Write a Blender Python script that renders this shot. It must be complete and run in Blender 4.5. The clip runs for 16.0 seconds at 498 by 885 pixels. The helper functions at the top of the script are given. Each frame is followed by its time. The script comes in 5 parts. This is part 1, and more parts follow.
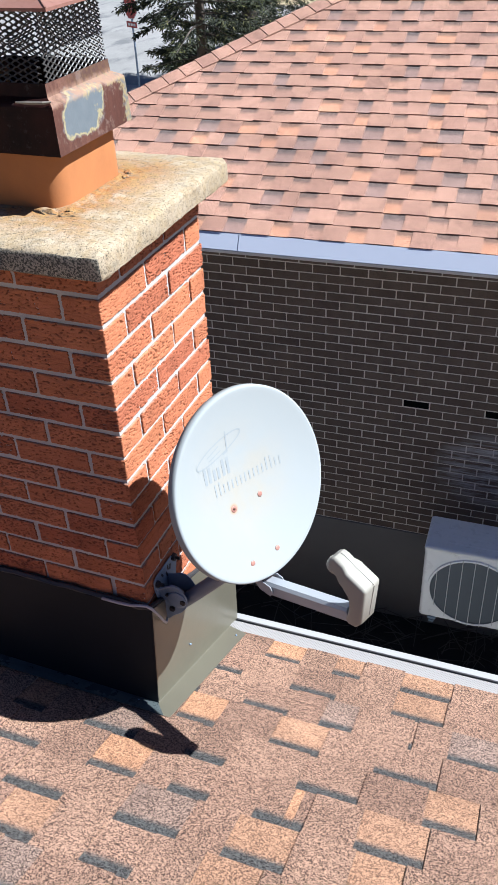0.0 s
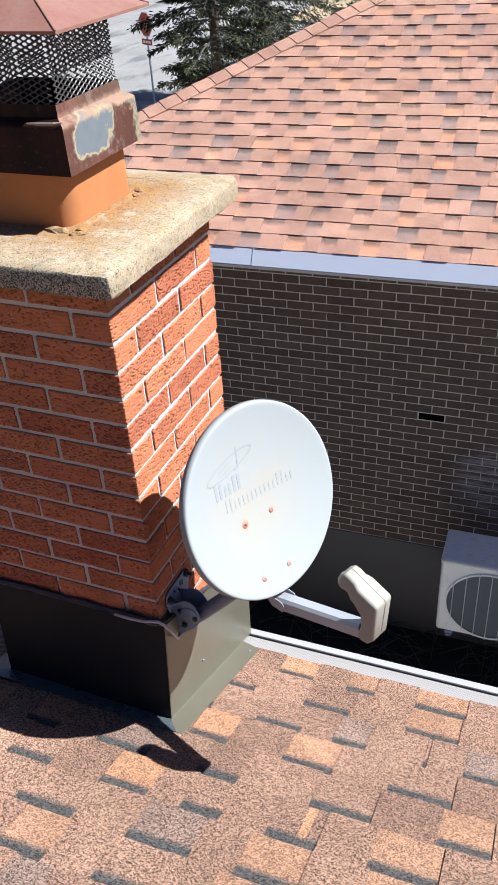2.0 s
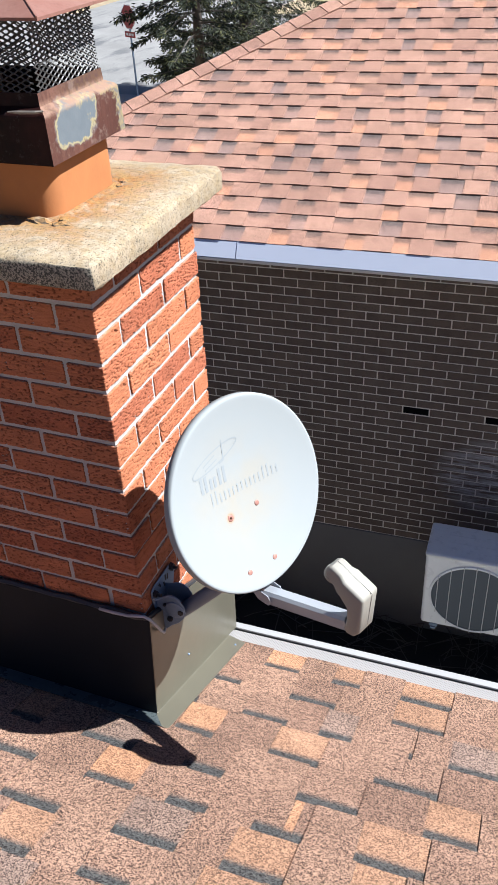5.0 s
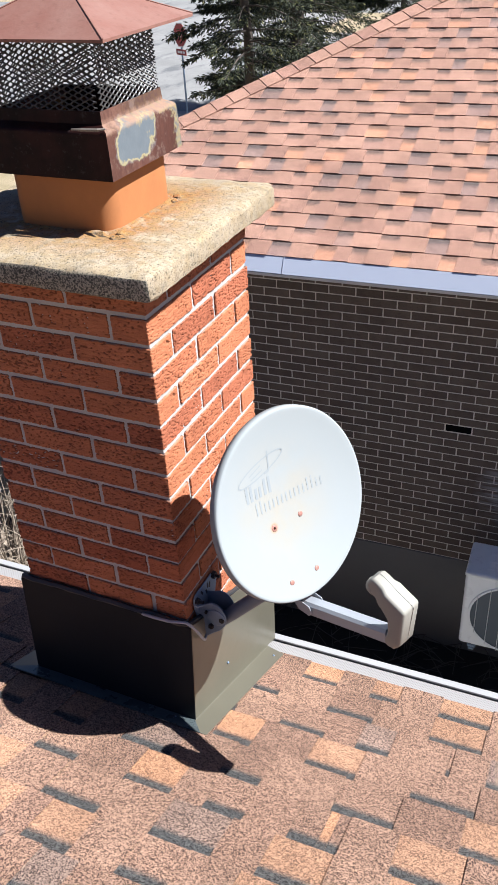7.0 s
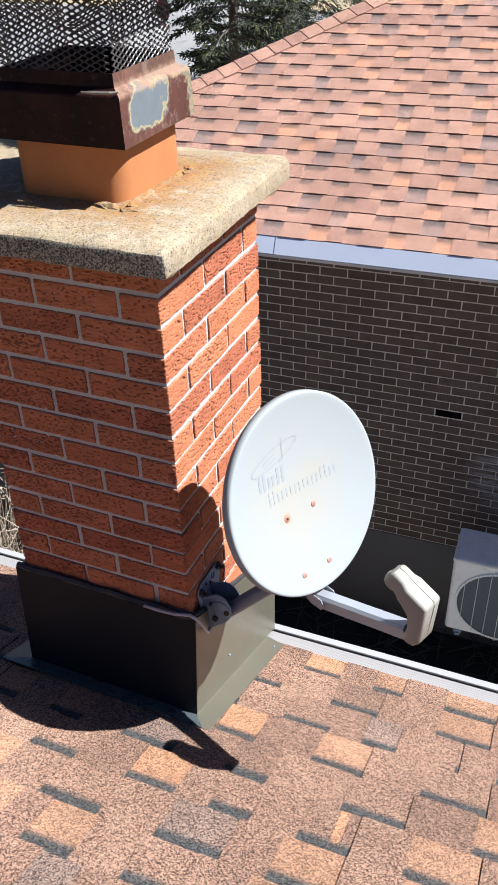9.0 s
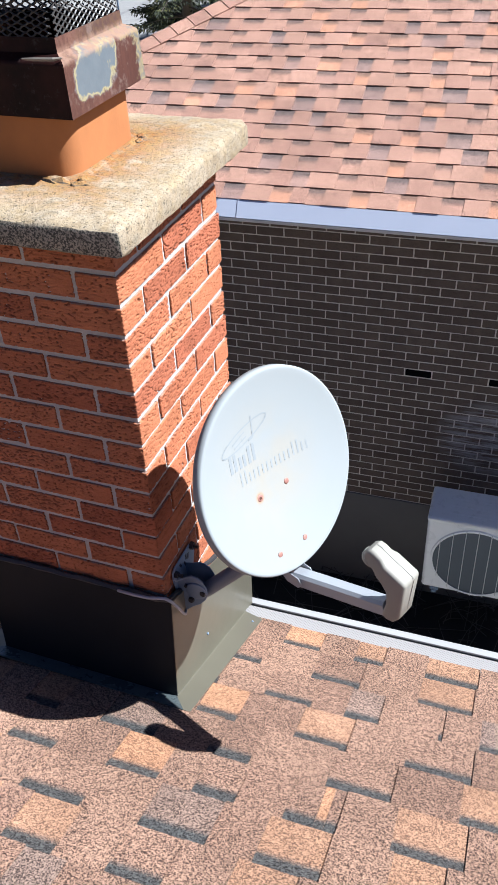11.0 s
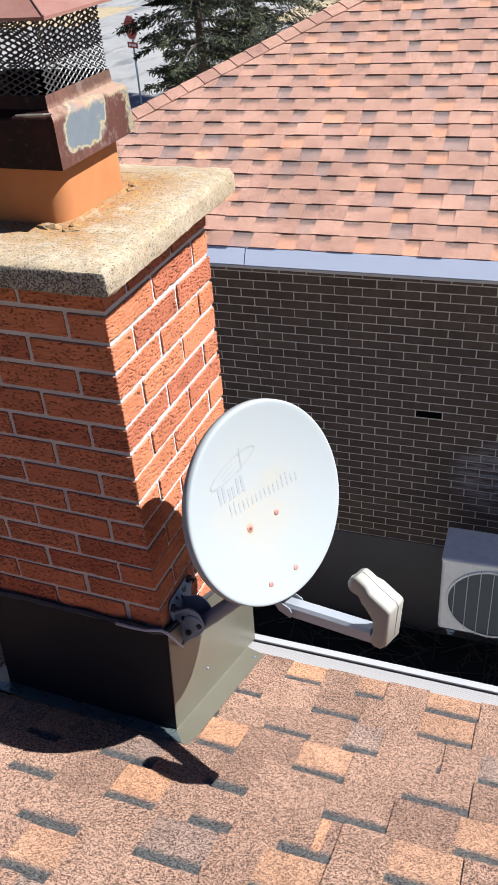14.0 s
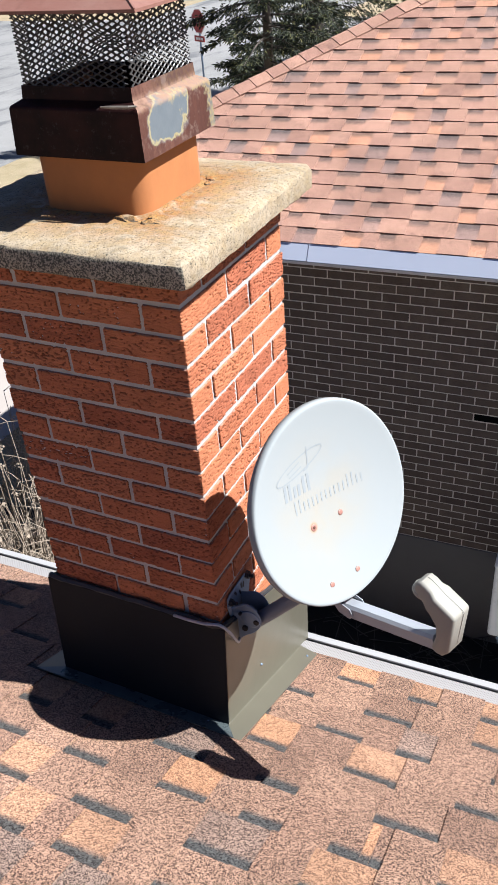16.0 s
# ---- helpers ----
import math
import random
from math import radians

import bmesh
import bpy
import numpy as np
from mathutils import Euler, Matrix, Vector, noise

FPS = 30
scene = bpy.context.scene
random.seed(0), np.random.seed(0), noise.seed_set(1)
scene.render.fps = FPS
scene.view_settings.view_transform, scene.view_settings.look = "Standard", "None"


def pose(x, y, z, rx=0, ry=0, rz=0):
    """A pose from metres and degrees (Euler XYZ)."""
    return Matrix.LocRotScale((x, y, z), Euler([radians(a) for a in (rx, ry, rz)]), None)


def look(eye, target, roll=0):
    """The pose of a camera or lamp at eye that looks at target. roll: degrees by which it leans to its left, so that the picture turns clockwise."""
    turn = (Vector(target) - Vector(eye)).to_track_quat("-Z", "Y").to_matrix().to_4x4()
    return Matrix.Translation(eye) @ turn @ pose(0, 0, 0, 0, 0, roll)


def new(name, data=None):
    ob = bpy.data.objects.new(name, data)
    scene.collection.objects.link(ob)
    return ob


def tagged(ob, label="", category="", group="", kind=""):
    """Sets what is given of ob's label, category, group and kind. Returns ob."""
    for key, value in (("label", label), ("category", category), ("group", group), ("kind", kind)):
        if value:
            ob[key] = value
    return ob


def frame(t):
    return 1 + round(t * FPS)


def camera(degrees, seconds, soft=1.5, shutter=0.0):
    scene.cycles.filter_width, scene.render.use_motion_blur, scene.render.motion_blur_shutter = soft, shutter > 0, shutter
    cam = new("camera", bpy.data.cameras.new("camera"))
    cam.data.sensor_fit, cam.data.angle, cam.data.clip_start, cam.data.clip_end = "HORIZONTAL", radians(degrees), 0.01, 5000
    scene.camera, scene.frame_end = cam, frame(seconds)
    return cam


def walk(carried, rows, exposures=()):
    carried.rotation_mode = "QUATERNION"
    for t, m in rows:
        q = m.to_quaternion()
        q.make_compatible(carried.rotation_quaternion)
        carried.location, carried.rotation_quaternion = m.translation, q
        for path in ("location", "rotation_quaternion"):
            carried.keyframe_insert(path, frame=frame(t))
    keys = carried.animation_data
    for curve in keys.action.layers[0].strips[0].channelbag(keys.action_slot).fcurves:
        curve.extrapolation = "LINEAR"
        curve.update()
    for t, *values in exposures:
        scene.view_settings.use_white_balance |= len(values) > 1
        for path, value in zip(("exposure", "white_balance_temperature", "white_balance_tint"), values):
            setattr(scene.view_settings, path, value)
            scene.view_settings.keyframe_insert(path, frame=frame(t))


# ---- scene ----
# ------------------------------------------------------------------ camera
cam = camera(33.05, 16.0)
walk(cam, [
    (0.0, pose(0.942, -1.420, 6.272, 55.00, 2.48, 21.40)),
    (0.5, pose(0.947, -1.432, 6.274, 55.31, 2.66, 21.80)),
    (1.0, pose(0.964, -1.421, 6.271, 55.66, 2.93, 22.15)),
    (1.5, pose(0.945, -1.425, 6.277, 55.86, 3.08, 22.26)),
    (2.0, pose(0.953, -1.411, 6.278, 55.90, 3.31, 22.18)),
    (2.5, pose(0.954, -1.391, 6.269, 55.85, 3.32, 22.00)),
    (3.0, pose(0.945, -1.383, 6.269, 55.71, 3.34, 21.59)),
    (3.2, pose(0.948, -1.390, 6.273, 55.50, 3.32, 21.17)),
    (5.3, pose(0.949, -1.413, 6.267, 55.53, 2.78, 21.36)),
    (5.5, pose(0.956, -1.421, 6.270, 55.67, 2.90, 21.85)),
    (6.0, pose(0.952, -1.429, 6.266, 56.13, 2.88, 22.97)),
    (6.5, pose(0.940, -1.446, 6.276, 56.56, 3.00, 23.93)),
    (7.0, pose(0.947, -1.443, 6.281, 56.64, 3.12, 24.27)),
    (7.5, pose(0.952, -1.424, 6.272, 56.27, 3.01, 24.41)),
    (8.0, pose(0.934, -1.410, 6.263, 55.76, 2.67, 24.09)),
    (8.5, pose(0.895, -1.399, 6.262, 55.32, 2.13, 23.36)),
    (8.7, pose(0.869, -1.401, 6.254, 55.49, 1.93, 23.41)),
    (10.8, pose(0.757, -1.333, 6.219, 52.74, 2.26, 20.99)),
    (11.0, pose(0.812, -1.331, 6.236, 52.68, 2.63, 20.34)),
    (11.5, pose(0.891, -1.322, 6.231, 53.40, 3.94, 20.09)),
    (12.0, pose(0.903, -1.326, 6.239, 54.48, 4.65, 19.87)),
    (12.5, pose(0.878, -1.355, 6.250, 55.38, 4.55, 20.00)),
    (13.0, pose(0.891, -1.365, 6.247, 55.85, 4.21, 20.37)),
    (13.5, pose(0.901, -1.368, 6.242, 55.98, 4.06, 20.71)),
    (14.0, pose(0.909, -1.369, 6.239, 55.96, 4.08, 21.14)),
    (14.5, pose(0.900, -1.371, 6.245, 55.97, 4.08, 21.95)),
    (15.0, pose(0.884, -1.376, 6.243, 56.02, 4.03, 23.18)),
    (15.5, pose(0.872, -1.378, 6.242, 56.04, 4.02, 24.43)),
    (16.0, pose(0.866, -1.378, 6.240, 55.96, 4.01, 25.22)),
], exposures=[(0.0, 1.33, 6130, 8), (1.0, 1.33, 6230, 8), (1.5, 1.33, 6310, 9), (3.0, 1.33, 6410, 10), (5.5, 1.33, 6330, 9), (7.0, 1.33, 6410, 10), (8.7, 1.33, 6410, 10),
              (10.8, 1.33, 6130, 9), (12.0, 1.33, 6130, 9), (12.5, 1.33, 6250, 9), (13.0, 1.33, 6330, 10), (14.0, 1.33, 6410, 10), (16.0, 1.31, 6450, 10)])

# ------------------------------------------------------------------ light
SUN_AZ, SUN_EL = radians(16.5), radians(50.5)
sun_way = Vector((math.cos(SUN_EL) * math.cos(SUN_AZ), math.cos(SUN_EL) * math.sin(SUN_AZ), math.sin(SUN_EL)))
world = bpy.data.worlds.new("sky")
world.use_nodes = True
scene.world = world
wt = world.node_tree
sky = wt.nodes.new("ShaderNodeTexSky")
sky.sky_type = "NISHITA"
sky.sun_disc = False
sky.ozone_density = 2.0
sky.sun_elevation, sky.sun_rotation = SUN_EL, math.pi / 2 - SUN_AZ
wt.nodes["Background"].inputs["Strength"].default_value = 0.0212
deep = wt.nodes.new("ShaderNodeMix")
deep.data_type, deep.blend_type = "RGBA", "MULTIPLY"
deep.inputs["Factor"].default_value = 1.0
deep.inputs[7].default_value = (0.74, 0.92, 1.32, 1)
wt.links.new(sky.outputs["Color"], deep.inputs[6])
wt.links.new(deep.outputs[2], wt.nodes["Background"].inputs["Color"])
lamp = bpy.data.lights.new("sun", "SUN")
lamp.energy, lamp.angle, lamp.color = 5.0, radians(0.53), (0.985, 1.0, 1.0)
sun = new("sun", lamp)
sun.matrix_world = look(sun_way * 50, (0, 0, 0))


# ------------------------------------------------------------------ materials
class Mat:
    """A small builder of node materials."""

    def __init__(self, name, rough=0.6, metal=0.0, spec=0.5):
        self.m = bpy.data.materials.new(name)
        self.m.use_nodes = True
        self.t = self.m.node_tree
        self.b = self.t.nodes["Principled BSDF"]
        self.set("Roughness", rough), self.set("Metallic", metal), self.set("Specular IOR Level", spec)
        self.co = self.node("ShaderNodeTexCoord")
        self.where = self.co.outputs["Object"]

    def node(self, kind, **values):
        n = self.t.nodes.new(kind)
        for key, v in values.items():
            n.inputs[key].default_value = v
        return n

    def set(self, key, v):
        if isinstance(v, bpy.types.NodeSocket):
            self.t.links.new(v, self.b.inputs[key])
        else:
            self.b.inputs[key].default_value = v

    def put(self, a, socket):
        if isinstance(a, bpy.types.NodeSocket):
            self.t.links.new(a, socket)
        else:
            socket.default_value = a

    def scaled(self, s, where=None):
        n = self.node("ShaderNodeMapping")
        n.inputs["Scale"].default_value = s
        self.put(where or self.where, n.inputs["Vector"])
        return n.outputs["Vector"]

    def noise(self, scale, detail=4, rough=0.55, where=None, dist=0.0):
        n = self.node("ShaderNodeTexNoise", Scale=scale, Detail=detail, Roughness=rough, Distortion=dist)
        self.put(where or self.where, n.inputs["Vector"])
        return n.outputs["Fac"]

    def cells(self, scale, where=None, feature="F1", out="Distance"):
        n = self.node("ShaderNodeTexVoronoi", Scale=scale)
        n.feature = feature
        self.put(where or self.where, n.inputs["Vector"])
        return n.outputs[out]

    def ramp(self, fac, stops, ease="LINEAR"):
        n = self.node("ShaderNodeValToRGB")
        n.color_ramp.interpolation = ease
        els = n.color_ramp.elements
        while len(els) < len(stops):
            els.new(0.5)
        for e, (p, c) in zip(els, stops):
            e.position = p
            e.color = (*c, 1) if isinstance(c, tuple) else (c, c, c, 1)
        self.put(fac, n.inputs["Fac"])
        return n.outputs["Color"]

    def mix(self, fac, a, b, kind="MIX"):
        n = self.node("ShaderNodeMix")
        n.data_type, n.blend_type = "RGBA", kind
        self.put(fac, n.inputs["Factor"])
        for v, s in ((a, n.inputs[6]), (b, n.inputs[7])):
            self.put((*v, 1) if isinstance(v, tuple) else v, s)
        return n.outputs[2]

    def calc(self, kind, a, b=0.0, c=0.0):
        n = self.node("ShaderNodeMath")
        n.operation = kind
        for v, s in zip((a, b, c), n.inputs):
            self.put(v, s)
        return n.outputs[0]

    def axis(self, which, where=None):
        n = self.node("ShaderNodeSeparateXYZ")
        self.put(where or self.where, n.inputs[0])
        return n.outputs[which]

    def chance(self, island=False):
        if island:
            return self.node("ShaderNodeNewGeometry").outputs["Random Per Island"]
        return self.node("ShaderNodeObjectInfo").outputs["Random"]

    def bump(self, height, strength=0.3, far=0.01):
        n = self.node("ShaderNodeBump", Strength=strength, Distance=far)
        self.put(height, n.inputs["Height"])
        self.set("Normal", n.outputs["Normal"])

    def done(self, colour):
        self.set("Base Color", (*colour, 1) if isinstance(colour, tuple) else colour)
        return self.m


def chalk(k, c):
    """A pale chalky wash on the wall above the air conditioner."""
    x, z = k.axis(0), k.axis(2)
    far = k.calc("ADD", k.calc("POWER", k.calc("DIVIDE", k.calc("SUBTRACT", x, 0.60), 0.50), 2.0),
                 k.calc("POWER", k.calc("DIVIDE", k.calc("SUBTRACT", z, 1.93), 0.40), 2.0))
    streak = k.noise(1.0, 5, 0.65, k.scaled((3.0, 3.0, 30)))
    m = k.calc("MULTIPLY", k.ramp(far, [(0.15, 0.85), (1.0, 0.0)]), k.ramp(streak, [(0.40, 0.0), (0.60, 1.0)]))
    return k.mix(m, c, (0.56, 0.57, 0.61))


def brick_material(name, stops, pit=0.5, island=False, pit_scale=1.0, stain=False):
    k = Mat(name, 0.85, spec=0.3)
    k.where = k.node("ShaderNodeNewGeometry").outputs["Position"]
    tone = k.ramp(k.chance(island), stops)
    blotch = k.ramp(k.noise(9, 5), [(0.3, 0.86), (0.7, 1.12)] if stain else [(0.3, 0.78), (0.7, 1.18)])
    c = k.mix(1.0, tone, blotch, "MULTIPLY")
    fine = k.noise(420, 3, 0.7)
    c = k.mix(0.35, c, k.mix(1.0, c, k.ramp(fine, [(0.3, 0.5), (0.75, 1.4)]), "MULTIPLY"))
    # long drag furrows of a rug-faced brick, broken into short dark flecks
    warp = k.calc("MULTIPLY", k.calc("SUBTRACT", k.noise(14, 2), 0.5), 0.9)
    grain = k.scaled((70 * pit_scale, 95 * pit_scale, 150 * pit_scale))
    shift = k.node("ShaderNodeVectorMath")
    shift.operation = "ADD"
    k.put(grain, shift.inputs[0])
    joined = k.node("ShaderNodeCombineXYZ")
    k.put(k.calc("MULTIPLY", k.chance(island), 40.0), joined.inputs[0])
    k.put(warp, joined.inputs[2])
    k.put(joined.outputs[0], shift.inputs[1])
    raw = k.noise(1.0, 1, 0.5, shift.outputs[0], 0.7)
    # some bricks are rougher than others
    rough = k.ramp(k.chance(island), [(0.0, 0.345), (0.2, 0.378), (0.45, 0.352), (0.6, 0.386), (0.8, 0.330), (1.0, 0.375)], "CONSTANT")
    pits = k.ramp(k.calc("ADD", k.calc("SUBTRACT", raw, rough), 0.5), [(0.475, 0.0), (0.512, 1.0)])
    # pits also get a darker colour, standing in for the shade inside them
    c = k.mix(k.calc("MULTIPLY", k.calc("SUBTRACT", 1.0, pits), pit), c, (0.024, 0.008, 0.006))
    if stain:
        c = chalk(k, c)
    k.bump(k.mix(0.12, k.mix(0.5, pits, raw), fine), 1.0, 0.012)
    return k.done(c)


def mortar_material(name, a, b, stain=False):
    k = Mat(name, 0.95, spec=0.2)
    k.where = k.node("ShaderNodeNewGeometry").outputs["Position"]
    c = k.mix(k.noise(11, 5), a, b)
    if stain:
        c = chalk(k, c)
    fine = k.noise(300, 4, 0.7)
    k.bump(fine, 0.5, 0.003)
    return k.done(k.mix(0.3, c, k.mix(1.0, c, k.ramp(fine, [(0.3, 0.6), (0.7, 1.25)]), "MULTIPLY")))


RED = [(0.0, (0.312, 0.101, 0.056)), (0.35, (0.368, 0.128, 0.066)), (0.7, (0.425, 0.158, 0.080)), (1.0, (0.385, 0.136, 0.069))]
BROWN = [(0.0, (0.130, 0.096, 0.080)), (0.4, (0.154, 0.115, 0.095)), (0.8, (0.180, 0.134, 0.110)), (1.0, (0.138, 0.102, 0.085))]


def rug_brick_material():
    """Red rug-faced brick; the furrows are in the mesh, their depth in its second coordinate."""
    k = Mat("red_rug_brick", 0.9, spec=0.12)
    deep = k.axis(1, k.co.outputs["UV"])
    k.where = k.node("ShaderNodeNewGeometry").outputs["Position"]
    c = k.mix(1.0, k.ramp(k.chance(), RED), k.ramp(k.noise(9, 5), [(0.3, 0.84), (0.7, 1.14)]), "MULTIPLY")
    fine = k.noise(420, 3, 0.7)
    c = k.mix(0.4, c, k.mix(1.0, c, k.ramp(fine, [(0.3, 0.6), (0.75, 1.35)]), "MULTIPLY"))
    drag = k.noise(1.0, 3, 0.6, k.scaled((16, 22, 120)), 1.0)
    c = k.mix(1.0, c, k.ramp(drag, [(0.34, 0.84), (0.52, 1.04)]), "MULTIPLY")
    # shade of the furrows put into the colour, by their depth
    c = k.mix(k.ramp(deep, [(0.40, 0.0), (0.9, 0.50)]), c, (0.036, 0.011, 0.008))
    # mortar dragged over the upper and lower edges, a few crumbs of it on the face
    g = k.axis(2, k.co.outputs["Generated"])
    edge = k.calc("MULTIPLY", k.calc("MINIMUM", g, k.calc("SUBTRACT", 1.0, g)), 0.0617)
    edge = k.calc("ADD", edge, k.calc("MULTIPLY", k.calc("SUBTRACT", k.noise(70, 5, 0.7), 0.5), 0.011))
    c = k.mix(k.ramp(k.calc("MULTIPLY", edge, 100.0), [(0.02, 0.6), (0.12, 0.0)]), c, (0.27, 0.225, 0.19))
    c = k.mix(k.ramp(k.noise(38, 3, 0.5), [(0.755, 0.0), (0.775, 0.7)]), c, (0.36, 0.32, 0.29))
    k.bump(fine, 0.6, 0.0015)
    return k.done(c)


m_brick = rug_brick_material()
m_mortar = mortar_material("grey_mortar", (0.370, 0.356, 0.346), (0.462, 0.445, 0.428))
m_brown = brick_material("brown_brick", BROWN, 0.15, pit_scale=0.8, stain=True)
m_brown_rest = brick_material("brown_brick_rest", BROWN, 0.15, True, 0.8, stain=True)
m_mortar_far = mortar_material("pale_mortar", (0.68, 0.63, 0.57), (0.80, 0.75, 0.68), True)


def shingle_material(name, stops, band=False, island=False, sharp=1.0, strip=0.96, soft=0.018, graded=False):
    """Mineral granules on a laminated shingle; band: the printed dark strip along the upper edge."""
    k = Mat(name, 0.93, spec=0.25)
    tone = k.ramp(k.chance(island), stops)
    tone = k.mix(1.0, tone, k.ramp(k.noise(3.1, 4), [(0.3, 0.8), (0.7, 1.15)]), "MULTIPLY")
    if graded:
        # tone goes gently from lighter at -x to darker at +x
        grade = k.ramp(k.calc("ADD", k.calc("MULTIPLY", k.axis(0), 0.5), 0.5), [(0.25, 1.10), (0.75, 0.94)])
        tone = k.mix(1.0, tone, grade, "MULTIPLY")
    grain = k.node("ShaderNodeTexVoronoi", Scale=440.0)
    k.put(k.where, grain.inputs["Vector"])
    pick = k.axis(0, grain.outputs["Color"])
    mottled = k.noise(330, 2, 0.5)
    sel = k.calc("ADD", k.calc("MULTIPLY", pick, 0.8), k.calc("MULTIPLY", mottled, 0.3))
    spots = k.ramp(sel, [(0.28, (0.13, 0.115, 0.12)), (0.40, (0.36, 0.32, 0.32)), (0.50, (1.03, 1.03, 1.03)), (0.90, (1.50, 1.46, 1.40))])
    clump = k.ramp(k.noise(150, 2, 0.6), [(0.36, 0.70), (0.50, 1.0), (0.64, 1.22)])
    spots = k.mix(1.0, spots, clump, "MULTIPLY")
    c = k.mix(sharp, tone, k.mix(1.0, tone, spots, "MULTIPLY"))
    if band:
        v = k.axis(1, k.co.outputs["UV"])
        edge = k.calc("ADD", v, k.calc("MULTIPLY", k.calc("SUBTRACT", k.noise(260, 3, 0.7), 0.5), 0.034))
        dark = k.mix(1.0, (0.050, 0.054, 0.056), spots, "MULTIPLY")
        c = k.mix(k.ramp(edge, [(0.032, strip), (0.032 + soft, 0.0)]), c, dark)
    k.bump(k.mix(0.5, pick, mottled), 0.55, 0.0025)
    return k.done(c)


TAN = [(0.0, (0.202, 0.123, 0.090)), (0.25, (0.222, 0.136, 0.099)), (0.5, (0.244, 0.150, 0.109)), (0.8, (0.260, 0.160, 0.115)), (1.0, (0.220, 0.132, 0.097))]
ORANGE = [(0.0, (0.385, 0.204, 0.120)), (1.0, (0.368, 0.194, 0.114))]
PEACH = [(0.0, (0.318, 0.180, 0.114)), (1.0, (0.298, 0.170, 0.110))]
DUSK = [(0.0, (0.192, 0.135, 0.111)), (1.0, (0.216, 0.147, 0.117))]
NEXT = [(0.0, (0.285, 0.160, 0.124)), (0.3, (0.318, 0.180, 0.138)), (0.6, (0.338, 0.194, 0.147)), (0.92, (0.358, 0.207, 0.156)), (1.0, (0.312, 0.175, 0.134))]
NEXT_LOW = [(0.0, (0.270, 0.170, 0.147)), (0.18, (0.250, 0.168, 0.148)), (0.32, (0.325, 0.185, 0.142)), (0.60, (0.350, 0.200, 0.152)), (0.78, (0.370, 0.210, 0.155)), (0.82, (0.430, 0.215, 0.140)), (0.92, (0.450, 0.230, 0.148)), (1.0, (0.405, 0.205, 0.138))]
m_tooth = shingle_material("shingle_tan", TAN, graded=True)
m_tooth_rest = shingle_material("shingle_tan_rest", TAN, island=True, graded=True)
m_slot = {"b": shingle_material("shingle_slot_tan", TAN, True, graded=True), "o": shingle_material("shingle_slot_orange", ORANGE, True, sharp=0.75),
          "l": shingle_material("shingle_slot_peach", PEACH, True, sharp=0.8, graded=True), "d": shingle_material("shingle_slot_dusk", DUSK, True)}
m_slot_rest = shingle_material("shingle_slot_rest", TAN, True, True, graded=True)
m_next = shingle_material("neighbour_shingle", NEXT, sharp=0.8)
m_next_slot = shingle_material("neighbour_shingle_slot", NEXT_LOW, True, sharp=0.8, strip=0.62, soft=0.045)
m_next_rest = shingle_material("neighbour_shingle_rest", NEXT, island=True, sharp=0.8)
m_next_slot_rest = shingle_material("neighbour_slot_rest", NEXT_LOW, True, True, sharp=0.8, strip=0.62, soft=0.045)


def concrete_material():
    k = Mat("weathered_concrete", 0.95, spec=0.2)
    c = k.mix(k.ramp(k.noise(7, 6, 0.6), [(0.35, 0.0), (0.65, 1.0)]), (0.308, 0.245, 0.169), (0.398, 0.325, 0.238))
    # rust washed down from the metal cover, in a ring round the flue
    x, y = k.axis(0), k.axis(1)
    ring = k.calc("MAXIMUM", k.calc("ABSOLUTE", k.calc("ADD", x, 0.25)), k.calc("ABSOLUTE", k.calc("SUBTRACT", y, 0.24)))
    near = k.ramp(ring, [(0.16, 1.0), (0.30, 0.0)])
    rust = k.calc("MULTIPLY", near, k.ramp(k.noise(13, 6, 0.65), [(0.36, 0.0), (0.50, 1.0)]))
    c = k.mix(k.calc("MULTIPLY", rust, 0.95), c, (0.27, 0.108, 0.030))
    gold = k.calc("MULTIPLY", k.ramp(ring, [(0.16, 1.0), (0.40, 0.25)]), k.ramp(k.noise(26, 6, 0.7), [(0.45, 0.0), (0.62, 0.75)]))
    c = k.mix(k.calc("MULTIPLY", gold, 0.85), c, (0.33, 0.215, 0.08))
    mottle = k.ramp(k.noise(48, 5, 0.7), [(0.46, 0.0), (0.60, 0.5)])
    c = k.mix(mottle, c, (0.235, 0.170, 0.100))
    grit = k.noise(190, 4, 0.75)
    c = k.mix(k.ramp(grit, [(0.36, 0.95), (0.45, 0.0)]), c, (0.05, 0.045, 0.036))
    # exposed black grit on the edge that faces -y
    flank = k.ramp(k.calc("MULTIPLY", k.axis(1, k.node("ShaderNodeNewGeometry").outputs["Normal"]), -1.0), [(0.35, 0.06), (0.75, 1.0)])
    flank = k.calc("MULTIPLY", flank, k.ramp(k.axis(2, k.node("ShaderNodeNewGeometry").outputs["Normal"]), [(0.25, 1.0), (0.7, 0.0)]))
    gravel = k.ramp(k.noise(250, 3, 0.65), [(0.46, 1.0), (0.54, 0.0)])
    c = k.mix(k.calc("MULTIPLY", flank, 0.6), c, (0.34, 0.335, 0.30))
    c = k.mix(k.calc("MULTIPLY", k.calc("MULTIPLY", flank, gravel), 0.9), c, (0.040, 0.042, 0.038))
    lichen = k.ramp(k.noise(30, 5, 0.7), [(0.56, 0.0), (0.68, 0.5)])
    c = k.mix(lichen, c, (0.18, 0.16, 0.125))
    k.bump(k.mix(0.5, grit, k.noise(60, 5)), 0.9, 0.006)
    return k.done(c)


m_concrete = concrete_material()


